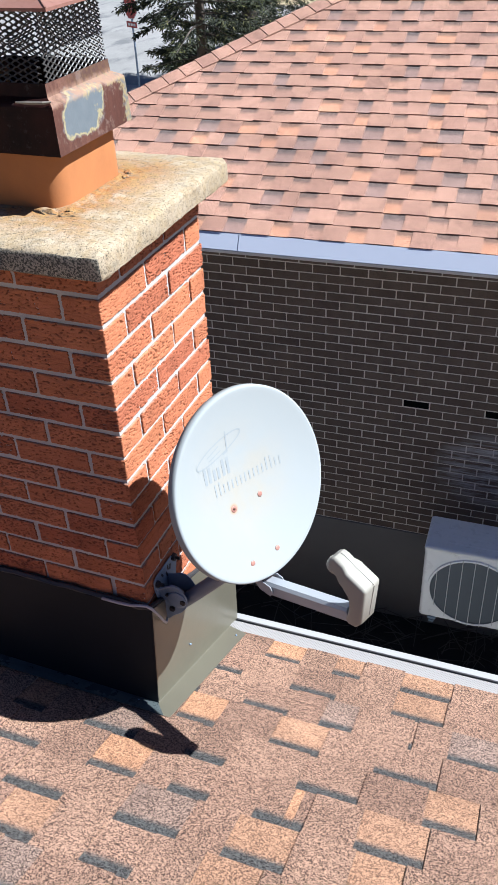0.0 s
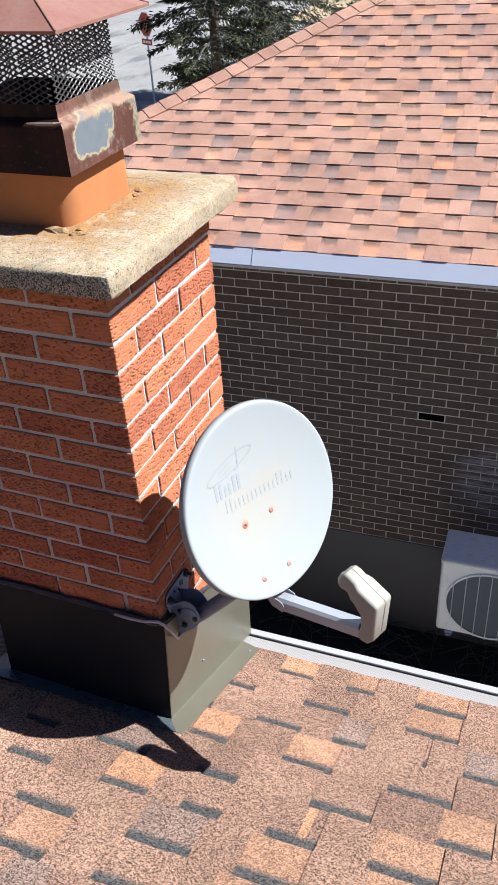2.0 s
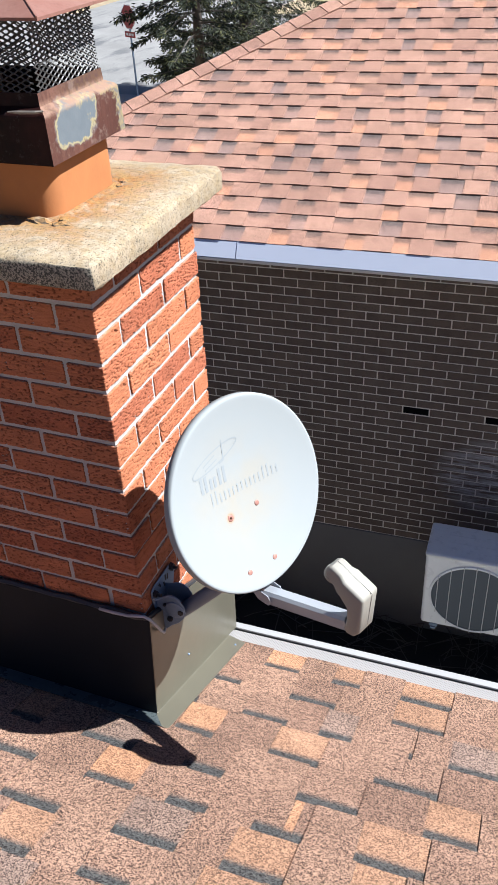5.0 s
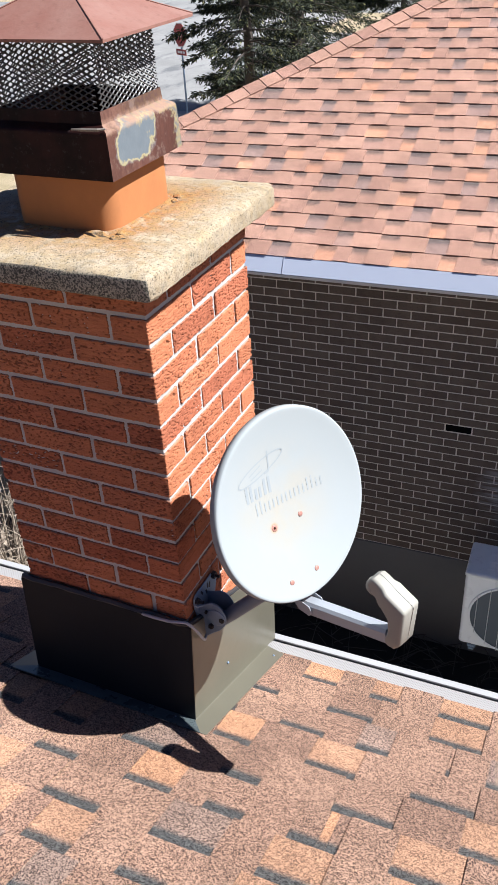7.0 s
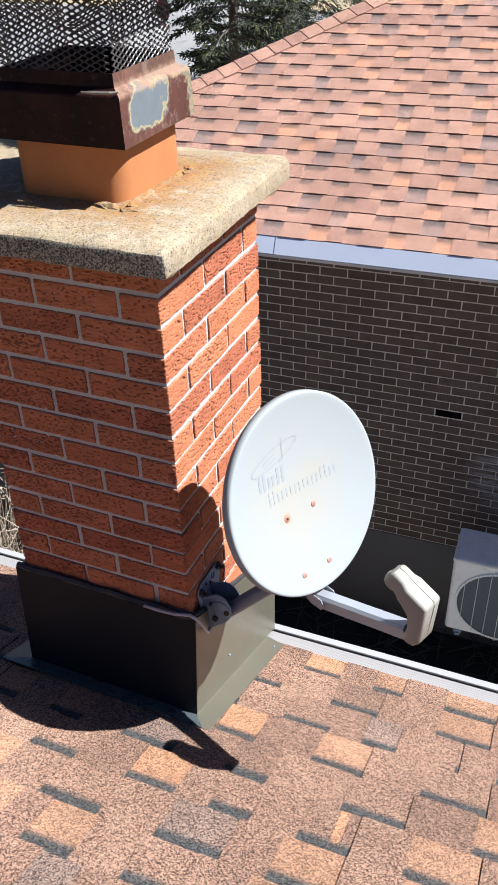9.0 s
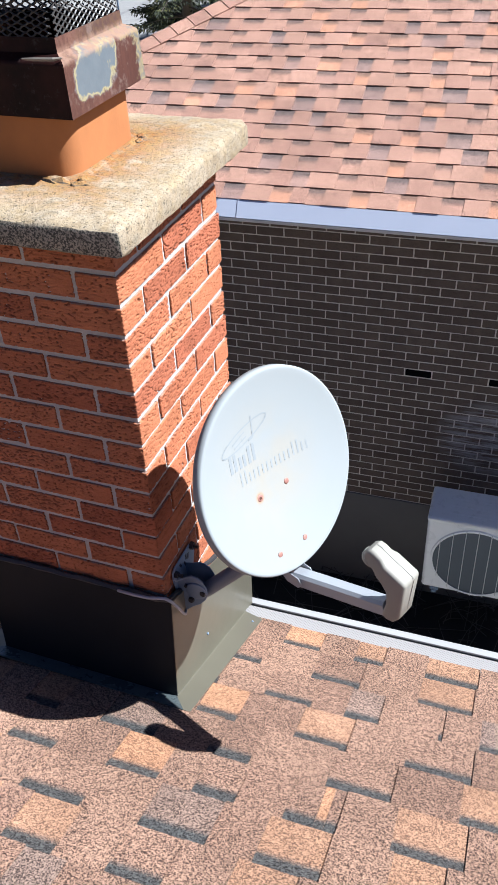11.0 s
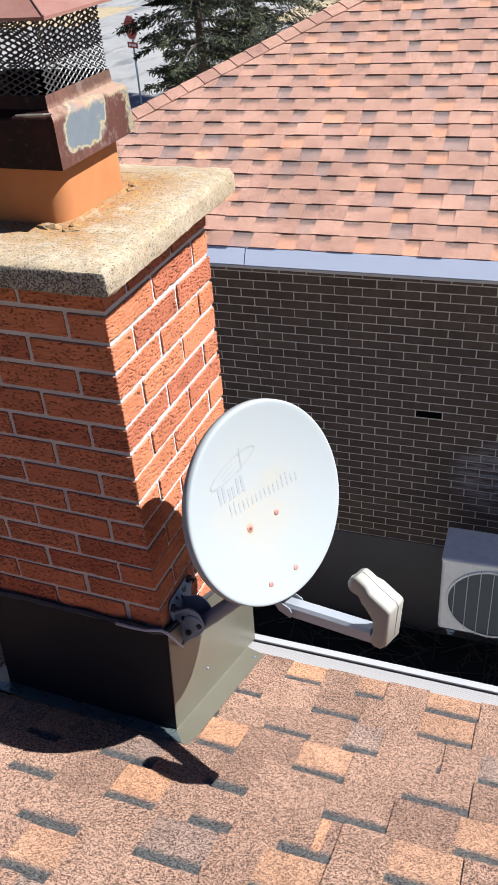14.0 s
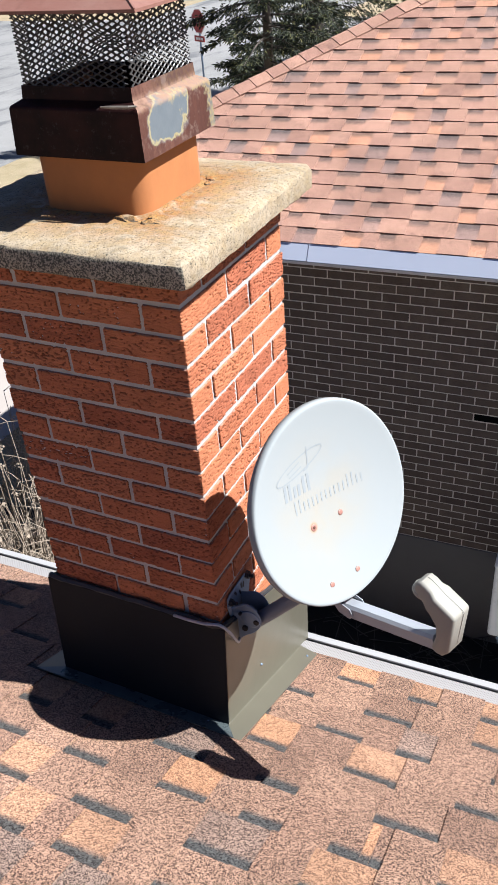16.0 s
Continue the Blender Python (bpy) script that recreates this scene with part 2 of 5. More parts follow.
def simple(name, colour, rough=0.5, metal=0.0, spread=0.12, scale=14, bump=0.08, spec=0.5):
    k = Mat(name, rough, metal, spec)
    f = k.noise(scale, 5, 0.6)
    lo, hi = tuple(v * (1 - spread) for v in colour), tuple(min(1, v * (1 + spread)) for v in colour)
    k.bump(k.noise(scale * 9, 3), bump, 0.004)
    k.set("Roughness", k.ramp(f, [(0.3, max(0.05, rough - 0.06)), (0.7, min(1.0, rough + 0.08))]))
    return k.done(k.mix(f, lo, hi))


def rust_material(name, base, worn, amount):
    k = Mat(name, 0.6, 0.25)
    f = k.noise(8, 6, 0.65)
    c = k.mix(k.ramp(f, [(0.42, 0.0), (0.62, 1.0)]), base, worn)
    c = k.mix(k.ramp(k.noise(55, 4, 0.7), [(0.55, 0.0), (0.7, amount)]), c, (0.05, 0.022, 0.014))
    k.bump(k.noise(90, 4), 0.25, 0.003)
    return k.done(c)


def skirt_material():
    """Red-brown enamel, its shaded faces coloured near black; on the sunny side a bare zinc patch with a ragged yellow
    rim.
    """
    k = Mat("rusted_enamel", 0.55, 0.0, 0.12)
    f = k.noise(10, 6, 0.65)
    # faces off the sun: their shade is put into this near-black red
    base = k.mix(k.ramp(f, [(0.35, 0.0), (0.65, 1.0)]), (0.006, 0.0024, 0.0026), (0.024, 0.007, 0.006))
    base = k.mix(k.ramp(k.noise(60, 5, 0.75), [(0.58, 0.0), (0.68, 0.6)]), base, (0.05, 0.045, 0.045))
    # the lighter red-brown goes only on faces turned to the sun
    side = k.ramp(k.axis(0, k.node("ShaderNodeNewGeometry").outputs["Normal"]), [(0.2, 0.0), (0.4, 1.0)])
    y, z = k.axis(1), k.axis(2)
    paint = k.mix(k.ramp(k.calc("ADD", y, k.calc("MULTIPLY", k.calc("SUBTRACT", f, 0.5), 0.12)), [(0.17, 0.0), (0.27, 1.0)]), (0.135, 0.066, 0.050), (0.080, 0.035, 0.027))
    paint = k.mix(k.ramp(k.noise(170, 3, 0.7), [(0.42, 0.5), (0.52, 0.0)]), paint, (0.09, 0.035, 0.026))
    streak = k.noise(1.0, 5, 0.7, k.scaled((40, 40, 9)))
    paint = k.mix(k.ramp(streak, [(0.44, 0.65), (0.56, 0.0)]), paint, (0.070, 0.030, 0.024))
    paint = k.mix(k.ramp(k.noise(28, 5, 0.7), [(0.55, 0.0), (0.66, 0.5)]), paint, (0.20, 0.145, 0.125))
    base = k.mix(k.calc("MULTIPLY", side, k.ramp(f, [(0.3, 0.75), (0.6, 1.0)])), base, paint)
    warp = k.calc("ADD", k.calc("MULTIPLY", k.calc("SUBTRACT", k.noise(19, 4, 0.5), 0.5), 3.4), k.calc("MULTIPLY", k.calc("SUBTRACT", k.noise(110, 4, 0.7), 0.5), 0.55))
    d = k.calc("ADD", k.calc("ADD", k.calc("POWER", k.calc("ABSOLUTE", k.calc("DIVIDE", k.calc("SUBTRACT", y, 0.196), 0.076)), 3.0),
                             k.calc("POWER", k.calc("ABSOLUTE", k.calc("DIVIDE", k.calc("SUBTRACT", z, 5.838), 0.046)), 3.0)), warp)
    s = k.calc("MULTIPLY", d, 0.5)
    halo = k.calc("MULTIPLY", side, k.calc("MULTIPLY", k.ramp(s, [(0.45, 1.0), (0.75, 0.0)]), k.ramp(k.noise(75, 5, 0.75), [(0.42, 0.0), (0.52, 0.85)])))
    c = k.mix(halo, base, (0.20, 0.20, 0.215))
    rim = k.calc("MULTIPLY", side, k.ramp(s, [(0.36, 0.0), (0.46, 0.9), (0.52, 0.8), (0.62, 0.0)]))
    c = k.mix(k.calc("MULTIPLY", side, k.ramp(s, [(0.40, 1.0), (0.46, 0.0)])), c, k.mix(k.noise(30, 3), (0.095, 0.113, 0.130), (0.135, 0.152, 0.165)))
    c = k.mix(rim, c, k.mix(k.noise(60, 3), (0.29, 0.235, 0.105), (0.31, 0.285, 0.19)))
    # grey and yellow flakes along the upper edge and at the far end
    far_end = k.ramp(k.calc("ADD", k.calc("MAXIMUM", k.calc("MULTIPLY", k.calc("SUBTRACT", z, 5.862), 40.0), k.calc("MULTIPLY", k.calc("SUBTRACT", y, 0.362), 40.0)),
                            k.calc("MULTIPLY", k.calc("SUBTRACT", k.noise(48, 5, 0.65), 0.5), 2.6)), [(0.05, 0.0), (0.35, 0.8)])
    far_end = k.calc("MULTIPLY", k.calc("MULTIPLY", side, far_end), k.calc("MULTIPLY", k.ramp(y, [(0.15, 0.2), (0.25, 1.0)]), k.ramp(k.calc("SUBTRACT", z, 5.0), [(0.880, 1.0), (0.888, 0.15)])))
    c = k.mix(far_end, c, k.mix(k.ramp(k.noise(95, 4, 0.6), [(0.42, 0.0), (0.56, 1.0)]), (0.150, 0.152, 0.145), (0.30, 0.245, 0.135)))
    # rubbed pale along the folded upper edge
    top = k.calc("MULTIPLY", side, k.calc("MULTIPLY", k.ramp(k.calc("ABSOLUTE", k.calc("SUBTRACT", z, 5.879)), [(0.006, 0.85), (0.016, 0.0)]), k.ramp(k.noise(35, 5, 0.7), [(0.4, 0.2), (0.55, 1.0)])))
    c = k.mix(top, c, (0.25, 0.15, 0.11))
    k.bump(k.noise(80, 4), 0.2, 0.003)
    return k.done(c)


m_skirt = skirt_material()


def lid_material():
    """Faded rust-red paint with a bare zinc streak beside the front fold."""
    k = Mat("faded_rust_paint", 0.6, 0.1, 0.3)
    f = k.noise(8, 6, 0.65)
    c = k.mix(k.ramp(f, [(0.38, 0.0), (0.66, 1.0)]), (0.200, 0.088, 0.068), (0.232, 0.122, 0.098))
    c = k.mix(k.ramp(k.noise(55, 4, 0.7), [(0.56, 0.0), (0.72, 0.3)]), c, (0.07, 0.030, 0.020))
    gap = k.node("ShaderNodeVectorMath")
    gap.operation = "DISTANCE"
    k.put(k.scaled((1.0, 0.55, 1.0)), gap.inputs[0])
    gap.inputs[1].default_value = (-0.150, 0.064, 5.592)
    d = k.calc("ADD", gap.outputs["Value"], k.calc("MULTIPLY", k.calc("SUBTRACT", k.noise(40, 4, 0.6), 0.5), 0.06))
    c = k.mix(k.ramp(d, [(0.024, 0.9), (0.036, 0.0)]), c, (0.27, 0.225, 0.125))
    c = k.mix(k.ramp(d, [(0.010, 1.0), (0.020, 0.0)]), c, (0.135, 0.150, 0.155))
    k.bump(k.noise(90, 4), 0.2, 0.003)
    return k.done(c)


m_lid = lid_material()
m_screen = simple("black_expanded_metal", (0.060, 0.058, 0.058), 0.5, 0.3, 0.3)
m_flue = simple("terracotta_flue", (0.350, 0.130, 0.043), 0.85, 0, 0.28, 11, 0.08)
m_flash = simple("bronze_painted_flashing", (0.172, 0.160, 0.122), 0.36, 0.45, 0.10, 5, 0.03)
m_front_black = simple("near_black_metal", (0.0125, 0.0150, 0.0190), 0.45, 0.0, 0.3, 6, 0.03, 0.08)
m_flange_shade = simple("shaded_flange_metal", (0.085, 0.105, 0.110), 0.28, 0.3, 0.45, 16, 0.05)
m_flap = simple("dull_bent_metal", (0.17, 0.15, 0.13), 0.5, 0.2)
m_caulk = simple("black_sealant", (0.03, 0.03, 0.032), 0.5, 0, 0.2)


def dish_material():
    k = Mat("white_enamel", 0.75, spec=0.06)
    c = k.mix(k.noise(3, 4), (0.262, 0.283, 0.290), (0.276, 0.294, 0.298))
    # a thin rusty wash over the middle and round the open bolt hole
    far = k.node("ShaderNodeVectorMath")
    far.operation = "DISTANCE"
    k.put(k.where, far.inputs[0])
    far.inputs[1].default_value = (0.296, 0.068, 5.000)
    wash = k.calc("MULTIPLY", k.ramp(far.outputs["Value"], [(0.0, 0.9), (0.20, 0.0)]), k.ramp(k.noise(9, 4), [(0.32, 0.1), (0.62, 1.0)]))
    c = k.mix(wash, c, (0.315, 0.282, 0.228))
    hole = k.node("ShaderNodeVectorMath")
    hole.operation = "DISTANCE"
    k.put(k.where, hole.inputs[0])
    hole.inputs[1].default_value = (0.2708, 0.0349, 4.9545)
    c = k.mix(k.ramp(hole.outputs["Value"], [(0.007, 0.8), (0.016, 0.0)]), c, (0.36, 0.20, 0.09))
    k.bump(k.noise(700, 2), 0.06, 0.001)
    return k.done(c)


m_dish = dish_material()
m_grey = simple("grey_steel_paint", (0.130, 0.165, 0.220), 0.45, 0.25, 0.15)
m_galv = simple("galvanised_steel", (0.19, 0.255, 0.35), 0.42, 0.35, 0.25, 30)
m_arm = simple("pale_grey_enamel", (0.310, 0.329, 0.360), 0.4, 0.1, 0.05)
m_lnb = simple("ivory_plastic", (0.270, 0.256, 0.224), 0.5, 0, 0.04, 14, 0.05, 0.2)
m_lnb_dark = simple("seam_grey", (0.25, 0.24, 0.22), 0.6)
m_rusty = rust_material("rusty_bolt", (0.34, 0.150, 0.120), (0.36, 0.20, 0.165), 0.15)
m_brown_bolt = rust_material("dark_rusty_bolt", (0.085, 0.034, 0.018), (0.15, 0.07, 0.035), 0.5)
m_logo = simple("faded_grey_print", (0.240, 0.261, 0.274), 0.6, 0, 0.02, 14, 0.02, 0.1)
m_logo_thin = simple("thin_grey_print", (0.252, 0.272, 0.281), 0.6, 0, 0.02, 14, 0.02, 0.1)
m_black = simple("black_steel", (0.02, 0.02, 0.022), 0.5, 0.3)
m_void = simple("dark_hole", (0.006, 0.006, 0.006), 0.9, 0, 0.2, 14, 0.05, 0.0)
m_cable = simple("grey_cable", (0.36, 0.37, 0.40), 0.5)
m_white = simple("white_aluminium", (0.50, 0.54, 0.65), 0.4, 0.0, 0.03, 6, 0.02)
m_gutter = simple("chalky_white_gutter", (0.285, 0.282, 0.285), 0.55, 0.0, 0.06, 6, 0.02, 0.25)
m_soffit = simple("cream_soffit", (0.74, 0.71, 0.66), 0.6)
m_parge = simple("grey_parging", (0.142, 0.137, 0.136), 0.9, 0, 0.18, 3, 0.4)
m_ac = simple("ivory_steel", (0.90, 0.92, 0.94), 0.3, 0.0, 0.04)
m_ac_dark = simple("dark_coil", (0.075, 0.095, 0.12), 0.5, 0.2)
m_wire = simple("white_wire", (0.62, 0.63, 0.64), 0.4)


def guard_material():
    k = Mat("perforated_white_guard", 0.5)
    grid = k.node("ShaderNodeMapping")
    grid.inputs["Scale"].default_value = (118, 118, 118)
    grid.inputs["Rotation"].default_value = (0, 0, radians(45))
    k.put(k.where, grid.inputs["Vector"])
    n = k.node("ShaderNodeTexVoronoi", Scale=1.0, Randomness=0.0)
    n.voronoi_dimensions = "2D"
    k.put(grid.outputs["Vector"], n.inputs["Vector"])
    hole = k.ramp(n.outputs["Distance"], [(0.20, 1.0), (0.32, 0.0)])
    return k.done(k.mix(hole, (0.265, 0.257, 0.253), (0.185, 0.162, 0.154)))


m_guard = guard_material()


def grass_material():
    k = Mat("dry_lawn", 0.95, spec=0.1)
    c = k.mix(k.ramp(k.noise(0.35, 5), [(0.35, 0.0), (0.65, 1.0)]), (0.335, 0.265, 0.185), (0.30, 0.245, 0.155))
    c = k.mix(k.ramp(k.noise(2.3, 6, 0.7), [(0.45, 0.0), (0.7, 0.6)]), c, (0.20, 0.16, 0.09))
    k.bump(k.noise(30, 5), 0.8, 0.05)
    return k.done(c)


def asphalt_material():
    k = Mat("sunny_asphalt", 0.9, spec=0.3)
    c = k.mix(k.ramp(k.noise(0.3, 5), [(0.3, 0.0), (0.7, 1.0)]), (0.172, 0.168, 0.165), (0.235, 0.230, 0.225))
    c = k.mix(k.ramp(k.noise(1.1, 6, 0.7), [(0.5, 0.0), (0.75, 0.5)]), c, (0.29, 0.283, 0.275))
    # dark streaks in the colour stand in for tree shadows on the road
    c = k.mix(k.ramp(k.noise(1.0, 5, 0.65, k.scaled((0.9, 0.25, 1.0))), [(0.38, 0.75), (0.50, 0.0)]), c, (0.09, 0.092, 0.098))
    k.bump(k.noise(90, 3), 0.5, 0.01)
    return k.done(c)


m_grass, m_asphalt = grass_material(), asphalt_material()
m_walk = simple("pale_concrete_slab", (0.312, 0.276, 0.252), 0.9, 0, 0.1, 2, 0.3)
m_gravel = simple("pale_gravel", (0.30, 0.29, 0.275), 0.95, 0, 0.25, 25, 0.8)
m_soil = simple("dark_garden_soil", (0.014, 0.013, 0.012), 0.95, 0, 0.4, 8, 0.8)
m_bark = simple("spruce_bark", (0.075, 0.060, 0.050), 0.95, 0, 0.35, 12, 0.9)
m_straw = simple("bleached_stalk", (0.27, 0.215, 0.165), 0.8, 0, 0.25, 30)
m_litter = simple("brown_twig", (0.07, 0.063, 0.058), 0.9, 0, 0.35, 30)


def needle_material():
    k = Mat("spruce_needles", 0.7, spec=0.25)
    c = k.ramp(k.chance(True), [(0.0, (0.016, 0.021, 0.014)), (0.5, (0.024, 0.030, 0.018)), (0.85, (0.050, 0.058, 0.028)), (1.0, (0.15, 0.145, 0.05))])
    return k.done(c)


m_needle = needle_material()
m_sign = simple("faded_red_sign", (0.34, 0.035, 0.035), 0.5, 0, 0.1)
m_sign_white = simple("sign_white", (0.75, 0.74, 0.72), 0.5)


# ------------------------------------------------------------------ mesh helpers
def mesh_from(bm, material, name):
    me = bpy.data.meshes.new(name)
    bm.normal_update()
    bm.to_mesh(me)
    bm.free()
    me.materials.append(material)
    return me


def part(name, bm, material, parent, label="", smooth=False, m=None):
    """One mesh object under a thing or a part; bm: a bmesh or a finished mesh."""
    me = bm if isinstance(bm, bpy.types.Mesh) else mesh_from(bm, material, name)
    if smooth:
        for p in me.polygons:
            p.use_smooth = True
    ob = new(name, me)
    ob.parent = parent
    if m is not None:
        ob.matrix_basis = m
    if label:
        tagged(ob, label)
    return ob


def thing(name, label, category, group="", kind="", m=None):
    ob = new(name)
    ob.empty_display_size = 0.1
    if m is not None:
        ob.matrix_basis = m
    return tagged(ob, label, category, group, kind)


def box(bm, x0, x1, y0, y1, z0, z1, bevel=0.0, m=None, segments=1):
    """A box with trimmed edges, added to bm."""
    r = bmesh.ops.create_cube(bm, size=1.0)
    vs = r["verts"]
    for v in vs:
        v.co = Vector(((x0 + x1) / 2 + v.co.x * (x1 - x0), (y0 + y1) / 2 + v.co.y * (y1 - y0), (z0 + z1) / 2 + v.co.z * (z1 - z0)))
    if bevel:
        es = list({e for v in vs for e in v.link_edges})
        out = bmesh.ops.bevel(bm, geom=es, offset=bevel, segments=segments, affect="EDGES", profile=0.5)
        vs = list({v for f in out["faces"] for v in f.verts} | {v for v in vs if v.is_valid})
    if m is not None:
        bmesh.ops.transform(bm, matrix=m, verts=vs)
    return vs


def tube(bm, points, radius, sides=8, caps=True, flat=1.0):
    """A round bar along points; radius: one number or one for each point."""
    pts = [Vector(p) for p in points]
    radii = radius if isinstance(radius, (list, tuple)) else [radius] * len(pts)
    rings, side = [], None
    for i, p in enumerate(pts):
        way = (pts[min(i + 1, len(pts) - 1)] - pts[max(i - 1, 0)]).normalized()
        if side is None:
            side = way.orthogonal().normalized()
        side = (side - way * side.dot(way)).normalized()
        up = way.cross(side)
        rings.append([bm.verts.new(p + (side * math.cos(a) + up * math.sin(a) * flat) * radii[i])
                      for a in (2 * math.pi * j / sides for j in range(sides))])
    for a, b in zip(rings, rings[1:]):
        for j in range(sides):
            bm.faces.new((a[j], a[(j + 1) % sides], b[(j + 1) % sides], b[j]))
    if caps:
        bm.faces.new(rings[0][::-1])
        bm.faces.new(rings[-1])


def prism(bm, outline, way, bevel=0.0, segments=2):
    """A solid from a flat outline of points, pushed along way."""
    a = [bm.verts.new(p) for p in outline]
    b = [bm.verts.new(Vector(p) + Vector(way)) for p in outline]
    n = len(a)
    fs = [bm.faces.new(a[::-1]), bm.faces.new(b)]
    for i in range(n):
        fs.append(bm.faces.new((a[i], a[(i + 1) % n], b[(i + 1) % n], b[i])))
    bmesh.ops.recalc_face_normals(bm, faces=fs)
    if bevel:
        bmesh.ops.bevel(bm, geom=list({e for f in fs for e in f.edges}), offset=bevel, segments=segments, affect="EDGES", profile=0.5)


def sheet(name, x0, x1, y0, y1, z, material, label, category):
    bm = bmesh.new()
    vs = [bm.verts.new(c) for c in ((x0, y0, z), (x1, y0, z), (x1, y1, z), (x0, y1, z))]
    bm.faces.new(vs)
    return tagged(new(name, mesh_from(bm, material, name)), label, category, kind="structure")


BOX_FACES = ((0, 3, 2, 1), (4, 5, 6, 7), (0, 1, 5, 4), (1, 2, 6, 5), (2, 3, 7, 6), (3, 0, 4, 7))


def brick_points(sx, sy, sz, chip, rng):
    """Corner points of a brick with trimmed edges: 24 points, its 26 faces."""
    vs, fs, index = [], [], {}
    for i in (-1, 1):
        for j in (-1, 1):
            for k in (-1, 1):
                c = chip * rng.uniform(0.6, 1.6)
                for a, q in (("x", (i * sx / 2, j * (sy / 2 - c), k * (sz / 2 - c))), ("y", (i * (sx / 2 - c), j * sy / 2, k * (sz / 2 - c))),
                             ("z", (i * (sx / 2 - c), j * (sy / 2 - c), k * sz / 2))):
                    index[a, i, j, k] = len(vs)
                    vs.append(q)
    s = (-1, 1)
    loop = ((-1, -1), (1, -1), (1, 1), (-1, 1))
    for i in s:
        fs.append([index["x", i, a, b] for a, b in loop][::i])
        fs.append([index["y", a, i, b] for a, b in loop][::-i])
        fs.append([index["z", a, b, i] for a, b in loop][::i])
    for a in s:
        for b in s:
            fs.append([index["x", a, b, -1], index["y", a, b, -1], index["y", a, b, 1], index["x", a, b, 1]][::a * b])
            fs.append([index["x", a, -1, b], index["z", a, -1, b], index["z", a, 1, b], index["x", a, 1, b]][::-a * b])
            fs.append([index["y", -1, a, b], index["z", -1, a, b], index["z", 1, a, b], index["y", 1, a, b]][::a * b])
            for c in s:
                fs.append([index["x", a, b, c], index["y", a, b, c], index["z", a, b, c]][::a * b * c])
    return vs, fs


brick_cache = {}


def brick_mesh(sx, sy, sz, material, chip=0.003):
    """One of three meshes of a brick of that size."""
    key = (round(sx, 3), round(sy, 3), round(sz, 3), material.name, random.randrange(3))
    if key not in brick_cache:
        vs, fs = brick_points(sx, sy, sz, chip, random)
        me = bpy.data.meshes.new("brick")
        me.from_pydata(vs, [], fs)
        me.materials.append(material)
        brick_cache[key] = me
    return brick_cache[key]


def rug_brick(sx, sy, sz, front, side, seed):
    """A brick whose exposed faces (front: -y, side: +x) are combed into short furrows; its back lies in the mortar."""
    step, r, lip = 0.0014, 0.0030, 0.008
    path = []

    def run(ax, ay, bx, by, nx, ny):
        n = max(1, round(math.hypot(bx - ax, by - ay) / step))
        path.extend((ax + (bx - ax) * i / n, ay + (by - ay) * i / n, nx, ny) for i in range(n + 1))

    def turn(cx, cy, a0):
        path.extend((cx + r * math.cos(a), cy + r * math.sin(a), math.cos(a), math.sin(a)) for a in (radians(a0 + t) for t in (22, 45, 68)))

    hx, hy = sx / 2, sy / 2
    if front:
        run(-hx, -hy + lip, -hx, -hy + r, -1, 0)
        turn(-hx + r, -hy + r, 180)
        run(-hx + r, -hy, hx - r, -hy, 0, -1)
    else:
        run(hx - lip, -hy, hx - r, -hy, 0, -1)
    turn(hx - r, -hy + r, -90)
    run(hx, -hy + r, hx, hy - r if side else -hy + lip, 1, 0)
    if side:
        turn(hx - r, hy - r, 0)
        run(hx - r, hy, hx - lip, hy, 0, 1)
    rng = random.Random(seed)
    bite = rng.choice((0.20, 0.27, 0.36))
    far = rng.uniform(0, 900)
    n_z = round(sz / step)
    rows = [(-sz / 2, lip)] + [(-sz / 2 + sz * i / n_z, None) for i in range(n_z + 1)] + [(sz / 2, lip)]
    vs, deep, along, last = [], [], 0.0, path[0]
    for x, y, nx, ny in path:
        along += math.hypot(x - last[0], y - last[1])
        last = (x, y)
        wave = noise.noise((along * 16, 7.0, far)) * 0.006
        for z, back in rows:
            d = max(0.0, r - (sz / 2 - abs(z)))
            sink = back or r - math.sqrt(max(0.0, r * r - d * d))
            q = (along * 115, (z + wave) * 235, far)
            cut = -noise.noise(q) - bite
            cut = min(1.0, max(0.0, cut / 0.13 + 0.5))
            cut *= cut * (3 - 2 * cut)
            comb = abs(noise.noise((along * 36, (z + wave) * 190, far + 40)))
            swell = 0.0014 * max(0.0, 1 - comb / 0.20) + noise.noise((along * 25, z * 40, far + 80)) * 0.0006
            worn = max(0.0, noise.noise((along * 70, z * 30, far + 120)) - 0.15) * 0.004 if d > 0 else 0.0
            sink += 0.0027 * cut + swell + worn
            vs.append((x - nx * sink, y - ny * sink, z))
            deep.append(cut)
    m = len(rows)
    fs = [(i * m + j, (i + 1) * m + j, (i + 1) * m + j + 1, i * m + j + 1) for i in range(len(path) - 1) for j in range(m - 1)]
    me = bpy.data.meshes.new("brick")
    me.from_pydata(vs, [], fs)
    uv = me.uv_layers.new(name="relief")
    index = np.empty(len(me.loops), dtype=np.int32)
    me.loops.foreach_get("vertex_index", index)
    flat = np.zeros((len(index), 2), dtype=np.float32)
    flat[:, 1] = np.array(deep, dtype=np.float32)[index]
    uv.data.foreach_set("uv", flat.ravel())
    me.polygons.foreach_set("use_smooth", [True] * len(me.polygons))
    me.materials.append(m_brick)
    return me


